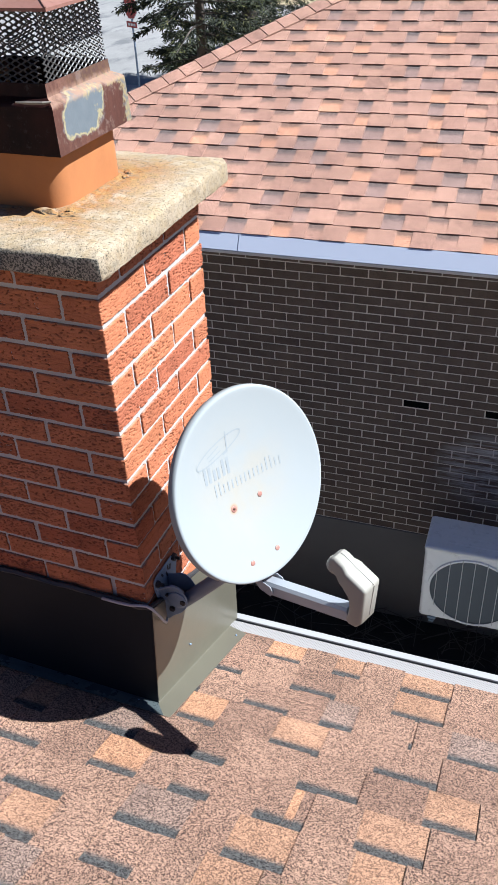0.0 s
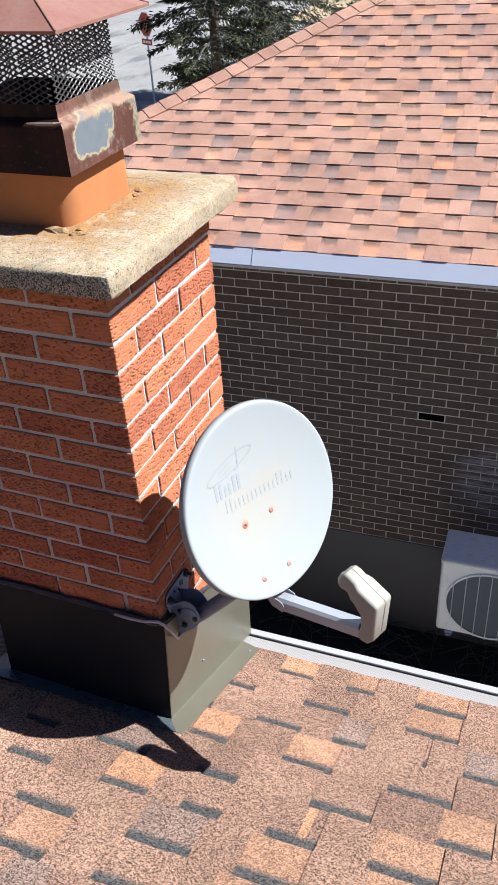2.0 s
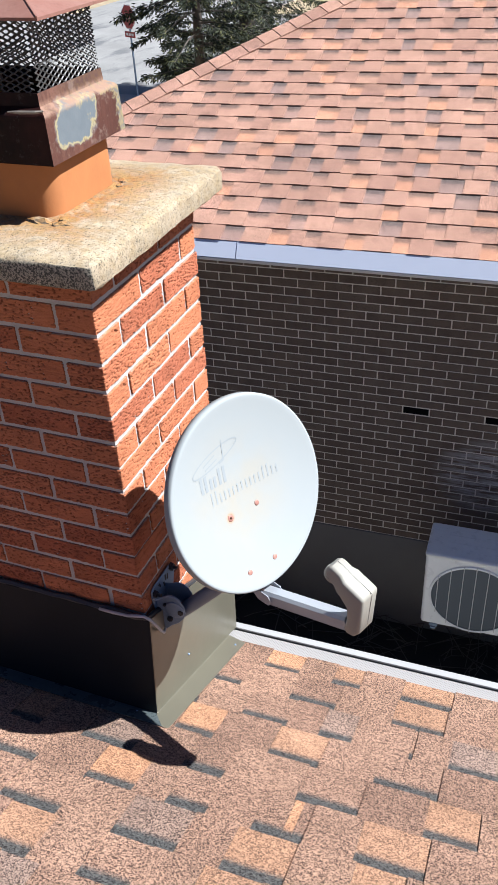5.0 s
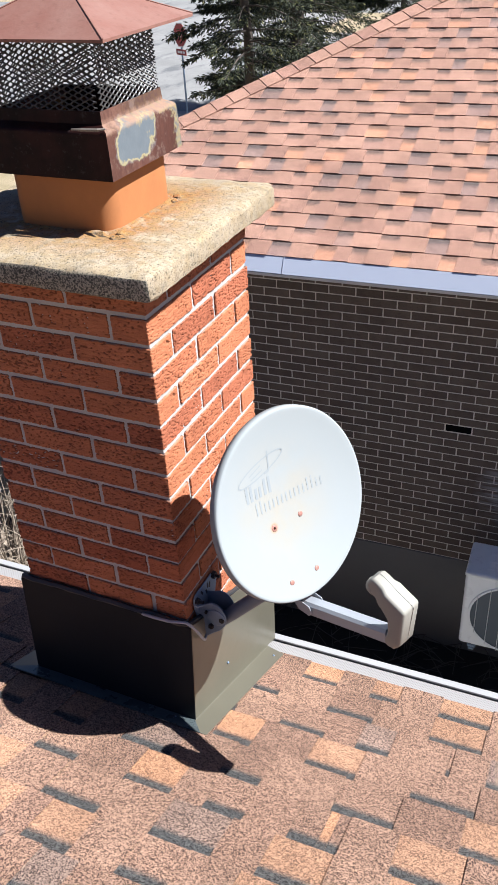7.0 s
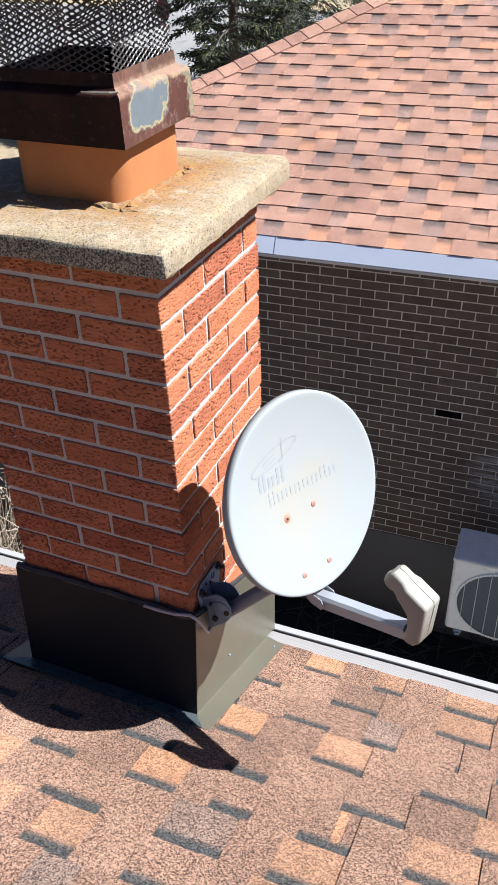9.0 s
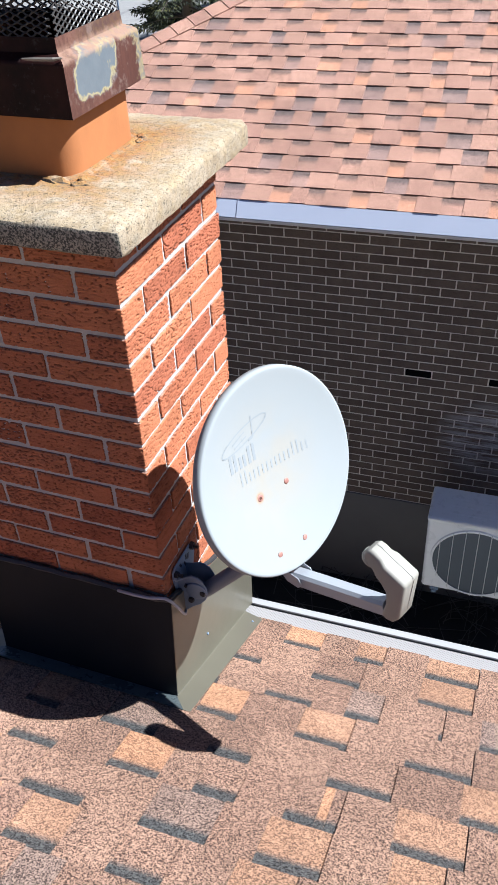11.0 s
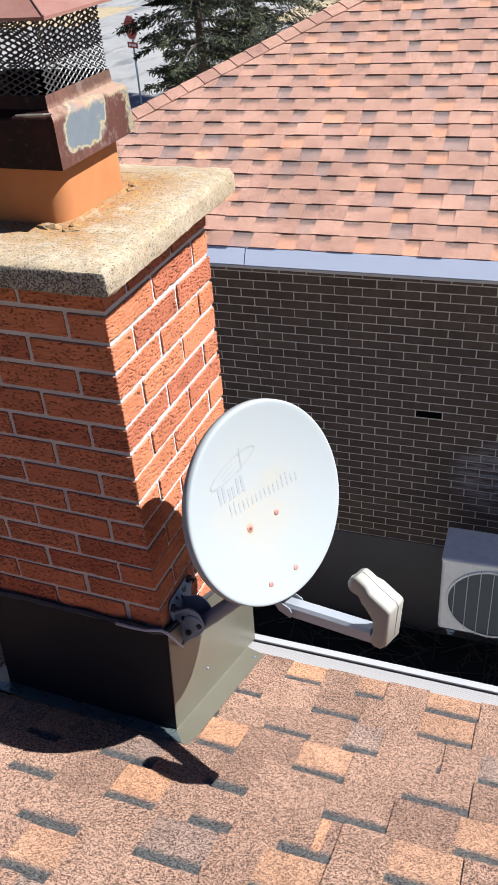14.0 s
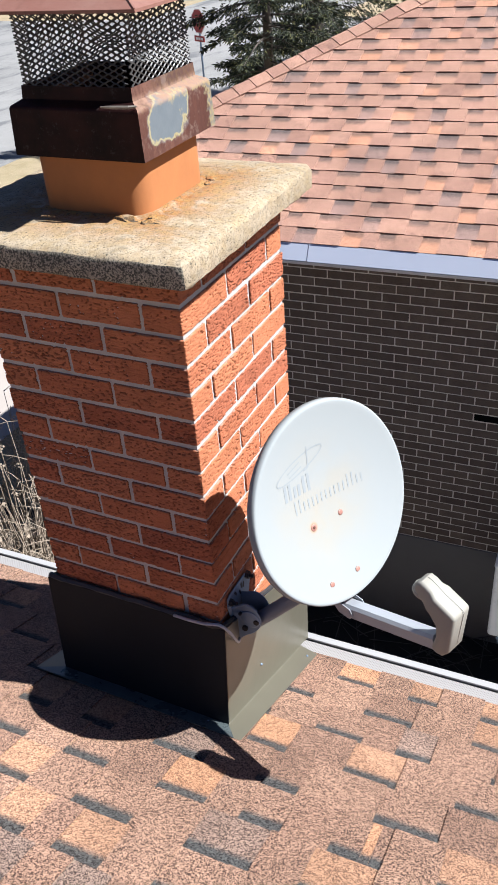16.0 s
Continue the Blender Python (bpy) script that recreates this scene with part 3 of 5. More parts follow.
# ------------------------------------------------------------------ ground and streets
sheet("ground", -420, 420, -420, 420, 0.0, m_grass, "dry yellow spring lawn", "lawn")
sheet("road_1", -27.0, -15.9, -120, 160, 0.006, m_asphalt, "pale sunlit asphalt side street", "road")
sheet("sidewalk", -15.9, 120, 20.6, 25.4, 0.012, m_walk, "pale concrete sidewalk at the corner", "sidewalk")
sheet("road_2", -46.0, 120, 25.4, 43.0, 0.008, m_asphalt, "pale sunlit asphalt cross street", "road")
sheet("pavement", -60, 60, 50.5, 58.0, 0.006, m_asphalt, "grey asphalt driveway beyond the lawn", "driveway")
sheet("walkway", -10.2, -6.75, -6.0, 13.0, 0.010, m_walk, "pale pinkish concrete driveway slab", "driveway")
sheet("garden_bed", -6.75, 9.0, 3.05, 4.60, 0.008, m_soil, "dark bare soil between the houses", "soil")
# never in view; added so sunlight bounces onto the neighbour's wall and unit
sheet("bounce_strip", -1.9, 9.0, 0.2, 3.05, 0.008, m_gravel, "unseen pale gravel strip, added to bounce sun onto the next wall", "gravel")
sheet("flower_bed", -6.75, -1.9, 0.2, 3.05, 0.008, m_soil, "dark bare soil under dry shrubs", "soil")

# ------------------------------------------------------------------ own house: wall, deck, gutter
K = 5.5
SLOPE = 0.4
LEAN = math.atan(SLOPE)
EXPOSE = 0.1435
own = thing("house", "single-storey house with tan laminated shingles and white gutter", "house", m=pose(0, 0, 0, 0, 0, 1.4))


def deck(x, y, h):
    """A point h above the boards of the own roof, at x along the eave and y across it."""
    return Vector((x, y + h * math.sin(LEAN), K - 1.331 - SLOPE * y + h * math.cos(LEAN)))


bm = bmesh.new()
box(bm, -7.5, 9.0, -3.82, 0.02, 0.0, K - 1.70)
part("wall", bm, m_brown_rest, own, "plain brown brick wall under the eave")
bm = bmesh.new()
prism(bm, [(-8.0, 0.44, K - 1.331 - SLOPE * 0.44), (-8.0, -1.90, K - 1.331 + SLOPE * 1.90), (-8.0, -4.24, K - 1.331 - SLOPE * 0.44),
           (-8.0, -4.24, K - 1.66), (-8.0, 0.44, K - 1.66)], (17.4, 0, 0))
roof = part("roof", bm, m_tooth_rest, own, "roof deck with tan laminated shingles")
bm = bmesh.new()
prism(bm, [(-8.0, 0.452, K - 1.530), (-8.0, 0.462, K - 1.534), (-8.0, 0.464, K - 1.63), (-8.0, 0.52, K - 1.632), (-8.0, 0.566, K - 1.565),
           (-8.0, 0.566, K - 1.542), (-8.0, 0.574, K - 1.542), (-8.0, 0.574, K - 1.57), (-8.0, 0.526, K - 1.642), (-8.0, 0.452, K - 1.640)], (17.4, 0, 0))
gutter = part("gutter", bm, m_gutter, own, "white aluminium gutter along the eave")
bm = bmesh.new()
prism(bm, [(-8.0, 0.455, K - 1.519), (-8.0, 0.543, K - 1.546), (-8.0, 0.543, K - 1.5485), (-8.0, 0.455, K - 1.5215)], (17.4, 0, 0))
part("guard", bm, m_guard, gutter, "white perforated gutter guard")
bm = bmesh.new()
prism(bm, [(-8.0, 0.546, K - 1.534), (-8.0, 0.576, K - 1.540), (-8.0, 0.580, K - 1.552), (-8.0, 0.575, K - 1.556), (-8.0, 0.546, K - 1.541)], (17.4, 0, 0))
part("lip", bm, m_gutter, gutter, "folded white front lip of the gutter")

# ------------------------------------------------------------------ chimney
C = 0.0722
W, D = 0.542, 0.530
chimney = thing("chimney", "red rug-faced brick chimney with concrete crown", "chimney")
bm = bmesh.new()
box(bm, -W + 0.005, -0.005, 0.005, D - 0.005, K - 1.75, K + 0.092)
core = part("mortar", bm, m_mortar, chimney, "grey raked mortar joints")
bm = bmesh.new()
x0, x1, y0, y1 = -W - 0.078, 0.082, -0.102, D + 0.040
ins = 0.012
low = [(x0 + 0.014, y0 + 0.0), (x1 - 0.010, y0), (x1 - 0.003, y0 + 0.003), (x1, y0 + 0.010), (x1, y1 - 0.026), (x1 - 0.020, y1), (x0 + 0.03, y1), (x0, y1 - 0.03), (x0, y0 + 0.03)]
rings = []
for z, g in ((K + 0.089, 0.005), (K + 0.092, 0.001), (K + 0.098, 0.0), (K + 0.133, 0.0), (K + 0.139, 0.003), (K + 0.143, 0.010), (K + 0.146, 0.028), (K + 0.150, 0.10)):
    rings.append([bm.verts.new((x + (1 if x < -W / 2 else -1) * g, y + (1 if y < D / 2 else -1) * g, z)) for x, y in low])
for a, b in zip(rings, rings[1:]):
    for i in range(9):
        bm.faces.new((a[i], a[(i + 1) % 9], b[(i + 1) % 9], b[i]))
bm.faces.new(rings[0][::-1])
bm.faces.new(rings[-1])
bmesh.ops.subdivide_edges(bm, edges=[e for e in bm.edges if e.calc_length() > 0.12], cuts=36, use_grid_fill=True)
for v in bm.verts:
    n3 = noise.noise_vector(v.co * 14) * 0.0030 + noise.noise_vector(v.co * 60) * 0.0022 + noise.noise_vector(v.co * 130) * 0.0014
    v.co += n3
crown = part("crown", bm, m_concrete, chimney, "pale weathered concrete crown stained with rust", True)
mod = crown.modifiers.new("crisp", "EDGE_SPLIT")
mod.split_angle = radians(30)
# clay flue, a rounded square tube
bm = bmesh.new()


def rounded(x0, x1, y0, y1, r, z, steps=6):
    out = []
    for cx, cy, a0 in ((x1 - r, y0 + r, -90), (x1 - r, y1 - r, 0), (x0 + r, y1 - r, 90), (x0 + r, y0 + r, 180)):
        for i in range(steps + 1):
            a = radians(a0 + 90 * i / steps)
            out.append(Vector((cx + r * math.cos(a), cy + r * math.sin(a), z)))
    return out


def loft(bm, loops, closed=True, caps=(True, True)):
    rs = [[bm.verts.new(p) for p in l] for l in loops]
    n = len(rs[0])
    for a, b in zip(rs, rs[1:]):
        for i in range(n):
            bm.faces.new((a[i], a[(i + 1) % n], b[(i + 1) % n], b[i]))
    if caps[0]:
        bm.faces.new(rs[0][::-1])
    if caps[1]:
        bm.faces.new(rs[-1])
    return rs


FX0, FX1, FY0, FY1 = -0.392, -0.117, 0.094, 0.378
loft(bm, [rounded(FX0, FX1, FY0, FY1, 0.045, z) for z in (K + 0.12, K + 0.126, K + 0.292, K + 0.30)] +
     [rounded(FX0 + 0.022, FX1 - 0.022, FY0 + 0.022, FY1 - 0.022, 0.028, z) for z in (K + 0.30, K + 0.14)])
flue = part("flue", bm, m_flue, chimney, "orange terracotta flue tile with rounded corners", True)
bm = bmesh.new()
loft(bm, [rounded(FX0 - g, FX1 + g, FY0 - g, FY1 + g, 0.045 + g, z) for g, z in ((0.030, K + 0.142), (0.016, K + 0.150), (0.004, K + 0.155), (-0.008, K + 0.152))])
for v in bm.verts:
    v.co += noise.noise_vector(v.co * 30) * 0.005 + noise.noise_vector(v.co * 90) * 0.002
part("collar", bm, m_concrete, chimney, "rough mortar collar round the flue", True)


def lump(x, y, long, wide, tall, turn, seed):
    """A broken piece of mortar lying on the crown."""
    bm = bmesh.new()
    bmesh.ops.create_icosphere(bm, subdivisions=2, radius=1.0)
    m = pose(x, y, K + 0.150, 0, 0, turn)
    for v in bm.verts:
        d = v.co + noise.noise_vector(v.co * 2.1 + Vector((seed, 0, 0))) * 0.45
        v.co = m @ Vector((d.x * long, d.y * wide, max(-0.3, d.z) * tall))
    part("mortar_lump", bm, m_concrete, chimney, "broken lump of rusty mortar beside the flue")


lump(-0.150, 0.078, 0.034, 0.013, 0.011, -8, 1)
lump(-0.090, 0.074, 0.022, 0.012, 0.008, 24, 2)
lump(-0.102, 0.098, 0.012, 0.016, 0.010, 10, 3)
lump(-0.106, 0.372, 0.010, 0.016, 0.010, 30, 4)
lump(-0.098, 0.345, 0.008, 0.012, 0.006, -20, 5)

# flashing: tall bronze skirt, sloped along the roof, with a flange on the shingles
bm = bmesh.new()


def skirt_at(y):
    return K - 0.935 - SLOPE * 1.02 * max(0.0, y + 0.02)


g0 = 0.022
corners = [(-W - g0, -g0 - 0.004), (g0, -g0 - 0.004), (g0, D + g0), (-W - g0, D + g0)]
top, bot, fl = [], [], []
for x, y in corners:
    top.append(bm.verts.new((x * 0.985 if x > 0 else x, y + (0.012 if y < 0 else 0), skirt_at(y))))
    bot.append(bm.verts.new((x - (0.006 if x > 0 else -0.006), y - 0.02 if y < 0 else y, K - 1.316 - SLOPE * (y - 0.02 if y < 0 else y))))
grown = [(-W - 0.095, -0.100), (0.080, -0.098), (0.088, D - 0.07), (-W - 0.095, D - 0.07)]
for x, y in grown:
    fl.append(bm.verts.new((x, y, K - 1.318 - SLOPE * y)))
bot2 = [bot[0], bot[1], bm.verts.new((g0 - 0.006, D - 0.05, K - 1.316 - SLOPE * (D - 0.05))), bm.verts.new((-W - g0 + 0.006, D - 0.05, K - 1.316 - SLOPE * (D - 0.05)))]
for i in range(4):
    j = (i + 1) % 4
    if i == 2:
        bm.faces.new((bot[i], bot[j], top[j], top[i]))
        continue
    if i == 1:
        bm.faces.new((bot[1], bot2[2], bot[2], top[2], top[1]))
    elif i == 3:
        bm.faces.new((bot[3], bot2[3], bot[0], top[0], top[3]))
    else:
        bm.faces.new((bot[i], bot[j], top[j], top[i]))
bm.faces.new((fl[0], fl[1], bot[1], bot[0]))
bm.faces.new((fl[1], fl[2], bot2[2], bot[1]))
bm.faces.new((fl[3], fl[0], bot[0], bot2[3]))
bmesh.ops.recalc_face_normals(bm, faces=bm.faces)
fold = [e for e in bm.edges if len(e.link_faces) == 2]
bmesh.ops.bevel(bm, geom=fold, offset=0.004, segments=2, affect="EDGES", profile=0.5)
flashing = part("flashing", bm, m_flash, chimney, "dark bronze painted metal flashing at the chimney foot")
mod = flashing.modifiers.new("thick", "SOLIDIFY")
mod.thickness, mod.offset = 0.0015, 1.0
# thin plate over the front face, much darker than the rest of the flashing
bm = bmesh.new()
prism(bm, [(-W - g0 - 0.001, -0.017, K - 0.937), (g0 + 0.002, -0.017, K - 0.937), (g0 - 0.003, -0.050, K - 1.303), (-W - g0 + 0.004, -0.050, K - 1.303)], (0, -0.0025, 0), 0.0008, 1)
part("front_panel", bm, m_front_black, flashing, "near-black front panel")
bm = bmesh.new()
pts = []
for i in range(28):
    x = -W - 0.02 + (W + 0.04) * i / 27
    pts.append((x, -0.012 + noise.noise(Vector((x * 20, 0, 0))) * 0.004, K - 0.934 + noise.noise(Vector((x * 15, 3, 0))) * 0.007))
tube(bm, pts, 0.009, 6, True, 0.8)
pts = []
for i in range(28):
    y = -0.015 + (D + 0.03) * i / 27
    pts.append((0.012, y, skirt_at(y) + 0.002 + noise.noise(Vector((y * 20, 5, 0))) * 0.005))
tube(bm, pts, 0.008, 6)
part("sealant", bm, m_caulk, flashing, "uneven black sealant bead")
for at in ((0.021, 0.175, 4.223), (0.064, 0.428, 4.014), (-0.040, -0.066, 4.211)):
    bm = bmesh.new()
    bmesh.ops.create_uvsphere(bm, u_segments=8, v_segments=5, radius=0.0042, matrix=pose(*at))
    part("rivet", bm, m_galv, flashing, "small bright rivet")
# sheet over the front flange; the shade lying there is put into its colour
bm = bmesh.new()
prism(bm, [(-W - 0.094, -0.099, K - 1.3165 + SLOPE * 0.099), (0.060, -0.099, K - 1.3165 + SLOPE * 0.099), (0.014, -0.049, K - 1.3140 + SLOPE * 0.049), (-W - 0.012, -0.049, K - 1.3140 + SLOPE * 0.049)], (0, 0.0006, 0.0016))
part("front_flange_shade", bm, m_flange_shade, flashing, "front flange sheet coloured dark for the shade on it")

# ------------------------------------------------------------------ metal cover on the flue
cover = thing("chimney_cover", "rusty red metal chimney cover with black mesh sides", "chimney cover")
SX0, SX1, SY0, SY1 = -0.412, -0.093, 0.082, 0.388
bm = bmesh.new()


def square(x0, x1, y0, y1, z):
    return [Vector((x0, y0, z)), Vector((x1, y0, z)), Vector((x1, y1, z)), Vector((x0, y1, z))]


loft(bm, [square(SX0 - 0.004, SX1 + 0.004, SY0 - 0.004, SY1 + 0.004, K + 0.273), square(SX0, SX1, SY0, SY1, K + 0.372), square(SX0 + 0.022, SX1 - 0.022, SY0 + 0.022, SY1 - 0.022, K + 0.384),
          square(SX0 + 0.024, SX1 - 0.024, SY0 + 0.024, SY1 - 0.024, K + 0.410), square(SX0 + 0.027, SX1 - 0.027, SY0 + 0.027, SY1 - 0.027, K + 0.410),
          square(SX0 + 0.027, SX1 - 0.027, SY0 + 0.027, SY1 - 0.027, K + 0.382), square(SX0 + 0.004, SX1 - 0.004, SY0 + 0.004, SY1 - 0.004, K + 0.368),
          square(SX0, SX1, SY0, SY1, K + 0.273)], caps=(False, False))
bm.faces.ensure_lookup_table()
bmesh.ops.bevel(bm, geom=[e for e in bm.edges if abs(e.verts[0].co.z - e.verts[1].co.z) < 0.001 and abs(e.verts[0].co.z - K - 0.372) < 0.002], offset=0.005, segments=3, affect="EDGES", profile=0.5)
bmesh.ops.recalc_face_normals(bm, faces=bm.faces)
skirt = part("skirt", bm, m_skirt, cover, "red-brown rusted skirt with a bare zinc patch and painted-in shade")
bm = bmesh.new()
tube(bm, [(-0.178, SY0 - 0.001, K + 0.378), (-0.15, SY0 - 0.004, K + 0.379), (-0.11, SY0 - 0.003, K + 0.380), (-0.096, SY0 + 0.004, K + 0.381)], [0.002, 0.004, 0.004, 0.002], 6)
part("flap", bm, m_flap, skirt, "pale bent metal flap")


def mesh_panel(a, along, up, wide, tall, cols, rows, rad):
    """Expanded metal: hexagonal meshes of flat strands."""
    bm = bmesh.new()
    cw, ch = wide / cols, tall / rows
    a, along, up = Vector(a), Vector(along), Vector(up)
    for r in range(rows * 2 + 1):
        z = r * ch / 2
        pts = []
        for i in range(cols * 2 + 1):
            flip = (i + r) % 2
            # neighbouring strands touch at every second crossing
            off = ch * 0.23 * (1 if flip else -1)
            for d in (-0.20, 0.20):
                x = (i + 0.5 + d) * cw / 2
                if 0 <= x <= wide:
                    pts.append(a + along * x + up * (min(max(z + off, 0), tall) + random.uniform(-0.0006, 0.0006)))
        tube(bm, pts, rad, 4, False)
    return bm


MX0, MX1, MY0, MY1, MZ0, MZ1 = SX0 + 0.026, SX1 - 0.026, SY0 + 0.026, SY1 - 0.026, K + 0.402, K + 0.556
for a, al, wide in (((MX0, MY0, MZ0), (1, 0, 0), MX1 - MX0), ((MX1, MY0, MZ0), (0, 1, 0), MY1 - MY0),
                    ((MX1, MY1, MZ0), (-1, 0, 0), MX1 - MX0), ((MX0, MY1, MZ0), (0, -1, 0), MY1 - MY0)):
    part("screen", mesh_panel(a, al, (0, 0, 1), wide, MZ1 - MZ0, 10, 13, 0.0019), m_screen, cover, "black expanded metal mesh")["kind"] = "stuff"
bm = bmesh.new()
LX0, LX1, LY0, LY1 = -0.455, -0.050, 0.052, 0.428
apex = Vector((-0.2525, 0.24, K + 0.648))
outer = [bm.verts.new(p) for p in square(LX0, LX1, LY0, LY1, K + 0.556)]
rim = [bm.verts.new(p) for p in square(LX0, LX1, LY0, LY1, K + 0.550)]
inner = [bm.verts.new(p) for p in square(LX0 + 0.012, LX1 - 0.012, LY0 + 0.012, LY1 - 0.012, K + 0.552)]
tip, tip2 = bm.verts.new(apex), bm.verts.new(apex - Vector((0, 0, 0.008)))
for i in range(4):
    j = (i + 1) % 4
    bm.faces.new((outer[i], outer[j], tip))
    bm.faces.new((rim[i], rim[j], outer[j], outer[i]))
    bm.faces.new((inner[i], inner[j], rim[j], rim[i]))
    bm.faces.new((inner[j], inner[i], tip2))
bmesh.ops.recalc_face_normals(bm, faces=bm.faces)
lid = part("lid", bm, m_lid, cover, "faded pink-red rusty pyramid lid")
bm = bmesh.new()
for x, y in ((LX0, LY0), (LX1, LY0), (LX1, LY1), (LX0, LY1)):
    tube(bm, [Vector((x, y, K + 0.557)), apex + Vector((0, 0, 0.0005))], 0.0018, 5)
part("seam", bm, m_lid, lid)

# ------------------------------------------------------------------ satellite dish
dish = thing("satellite_dish", "round white satellite dish with grey print, bolted to the chimney side", "satellite dish")
DC = Vector((0.304, 0.091, K - 0.503))
DN, DS, DU = Vector((0.880, -0.337, 0.334)), Vector((0.359, 0.933, -0.004)), Vector((-0.311, 0.123, 0.942))
DR = 0.241


def on_dish(s, u, n):
    return DC + DS * s + DU * u + DN * n


def depth(r):
    return -0.027 * (1 - (r / DR) ** 2)


bm = bmesh.new()
loops = []
prof = [(0.004 + (DR - 0.004) * i / 30, depth(0.004 + (DR - 0.004) * i / 30)) for i in range(31)]
prof += [(DR + 0.004, 0.0002), (DR + 0.0075, -0.0022), (DR + 0.009, -0.022), (DR + 0.005, -0.024), (DR - 0.001, -0.008)]
prof += [(DR * (1 - i / 10), depth(DR * (1 - i / 10)) - 0.006) for i in range(10)] + [(0.004, depth(0) - 0.006)]
for r, n in prof:
    loops.append([on_dish(r * math.cos(a), r * math.sin(a), n) for a in (2 * math.pi * i / 96 for i in range(96))])
loft(bm, loops)
bmesh.ops.recalc_face_normals(bm, faces=bm.faces)
reflector = part("reflector", bm, m_dish, dish, "white enamelled pressed steel reflector", True)


def dish_bump(s, u):
    return depth(math.hypot(s, u)) + 0.0005


for s, u, mat, lab in ((-0.0643, -0.0367, m_brown_bolt, "rusty brown bolt head with rust round it"), (0.0287, -0.0446, m_rusty, "rusty bolt head"), (0.0167, -0.1954, m_rusty, "rusty bolt head"), (-0.0740, -0.1864, m_rusty, "rusty bolt head")):
    bm = bmesh.new()
    n = dish_bump(s, u)
    loft(bm, [[on_dish(s + r * math.cos(a), u + r * math.sin(a), n + h) for a in (2 * math.pi * i / 14 for i in range(14))] for r, h in ((0.0078, -0.001), (0.0074, 0.0004), (0.0040, 0.0010))])
    part("bolt", bm, mat, reflector, lab, True)
    if mat is m_brown_bolt:
        bm = bmesh.new()
        loft(bm, [[on_dish(s + r * math.cos(a), u + r * math.sin(a), n + h) for a in (2 * math.pi * i / 18 for i in range(18))] for r, h in ((0.0095, -0.001), (0.0088, 0.0006), (0.0072, 0.0010))])
        part("washer", bm, m_rusty, reflector, "rust stain ring", True)


def flat_on_dish(bm, pts, wide):
    for (a, b), (c, d) in zip(pts, pts[1:]):
        way = Vector((c - a, d - b))
        if way.length < 1e-6:
            continue
        o = Vector((-way.y, way.x)).normalized() * wide / 2
        vs = [bm.verts.new(on_dish(p, q, dish_bump(p, q))) for p, q in ((a - o.x, b - o.y), (c - o.x, d - o.y), (c + o.x, d + o.y), (a + o.x, b + o.y))]
        bm.faces.new(vs)


# the maker's mark: a tilted ring with strokes, and plain bars under it
bm = bmesh.new()
ring = []
for i in range(41):
    a = 2 * math.pi * i / 40
    e, g = 0.083 * math.cos(a), 0.018 * math.sin(a)
    ring.append((-0.058 + e * 0.985 - g * 0.17, 0.1253 + e * 0.17 + g * 0.985))
flat_on_dish(bm, ring, 0.0035)
flat_on_dish(bm, [(-0.0245, 0.159), (-0.028, 0.129), (-0.031, 0.108), (-0.046, 0.106)], 0.004)
flat_on_dish(bm, [(-0.099, 0.121), (-0.055, 0.133)], 0.003)
flat_on_dish(bm, [(-0.095, 0.111), (-0.051, 0.120)], 0.003)
part("emblem", bm, m_logo, reflector, "faded grey oval emblem")
bm = bmesh.new()


def bar(x, wide, tall, base, material, label):
    """One plain slanted bar of the faded print, on a line that falls gently to the right."""
    y = base - (x + 0.1) * 0.09
    bm = bmesh.new()
    flat_on_dish(bm, [(x + tall * 0.1 * f, y + tall * f) for f in (0, 0.25, 0.5, 0.75, 1)], wide)
    part("print_bar", bm, material, reflector, label)


for x, tall in ((-0.122, 0.040), (-0.107, 0.040), (-0.090, 0.028), (-0.076, 0.028), (-0.059, 0.042), (-0.043, 0.042)):
    bar(x, 0.009, tall, 0.0585, m_logo, "faded grey printed bar")
for i, tall in enumerate((0.034, 0.034, 0.023, 0.023, 0.023, 0.023, 0.023, 0.023, 0.023, 0.023, 0.023, 0.023, 0.034, 0.034, 0.023, 0.023)):
    bar(-0.102 + 0.0148 * i, 0.0048, tall, 0.0165, m_logo_thin, "thin faded grey printed bar")

# mast, wall bracket
bm = bmesh.new()
tube(bm, [(0.045, 0.088, K - 1.006), (0.09, 0.094, K - 0.963), (0.15, 0.101, K - 0.902), (0.195, 0.106, K - 0.855), (0.222, 0.110, K - 0.81), (0.236, 0.113, K - 0.75), (0.240, 0.114, K - 0.56)], 0.021, 16)
part("mast", bm, m_grey, dish, "bent grey steel mast tube", True)
bm = bmesh.new()
box(bm, -0.03, 0.03, -0.055, 0.055, -0.07, 0.07, 0.008, Matrix.Translation(on_dish(-0.012, -0.045, -0.085)) @ Matrix((DN, DS, DU)).transposed().to_4x4() @ pose(0, 0, 0), 2)
part("clamp", bm, m_galv, dish, "galvanised clamp behind the reflector")
bm = bmesh.new()
prism(bm, [(0.004, 0.040, K - 0.884), (0.004, 0.056, K - 0.878), (0.004, 0.150, K - 0.880), (0.004, 0.172, K - 0.888), (0.004, 0.176, K - 0.925), (0.004, 0.155, K - 0.985),
           (0.004, 0.170, K - 1.060), (0.004, 0.150, K - 1.085), (0.004, 0.060, K - 1.075), (0.004, 0.056, K - 0.990), (0.004, 0.038, K - 0.910)], (0.004, 0, 0), 0.0012, 1)
bracket = part("bracket", bm, m_galv, dish, "blue-grey galvanised wall bracket with slotted ears")
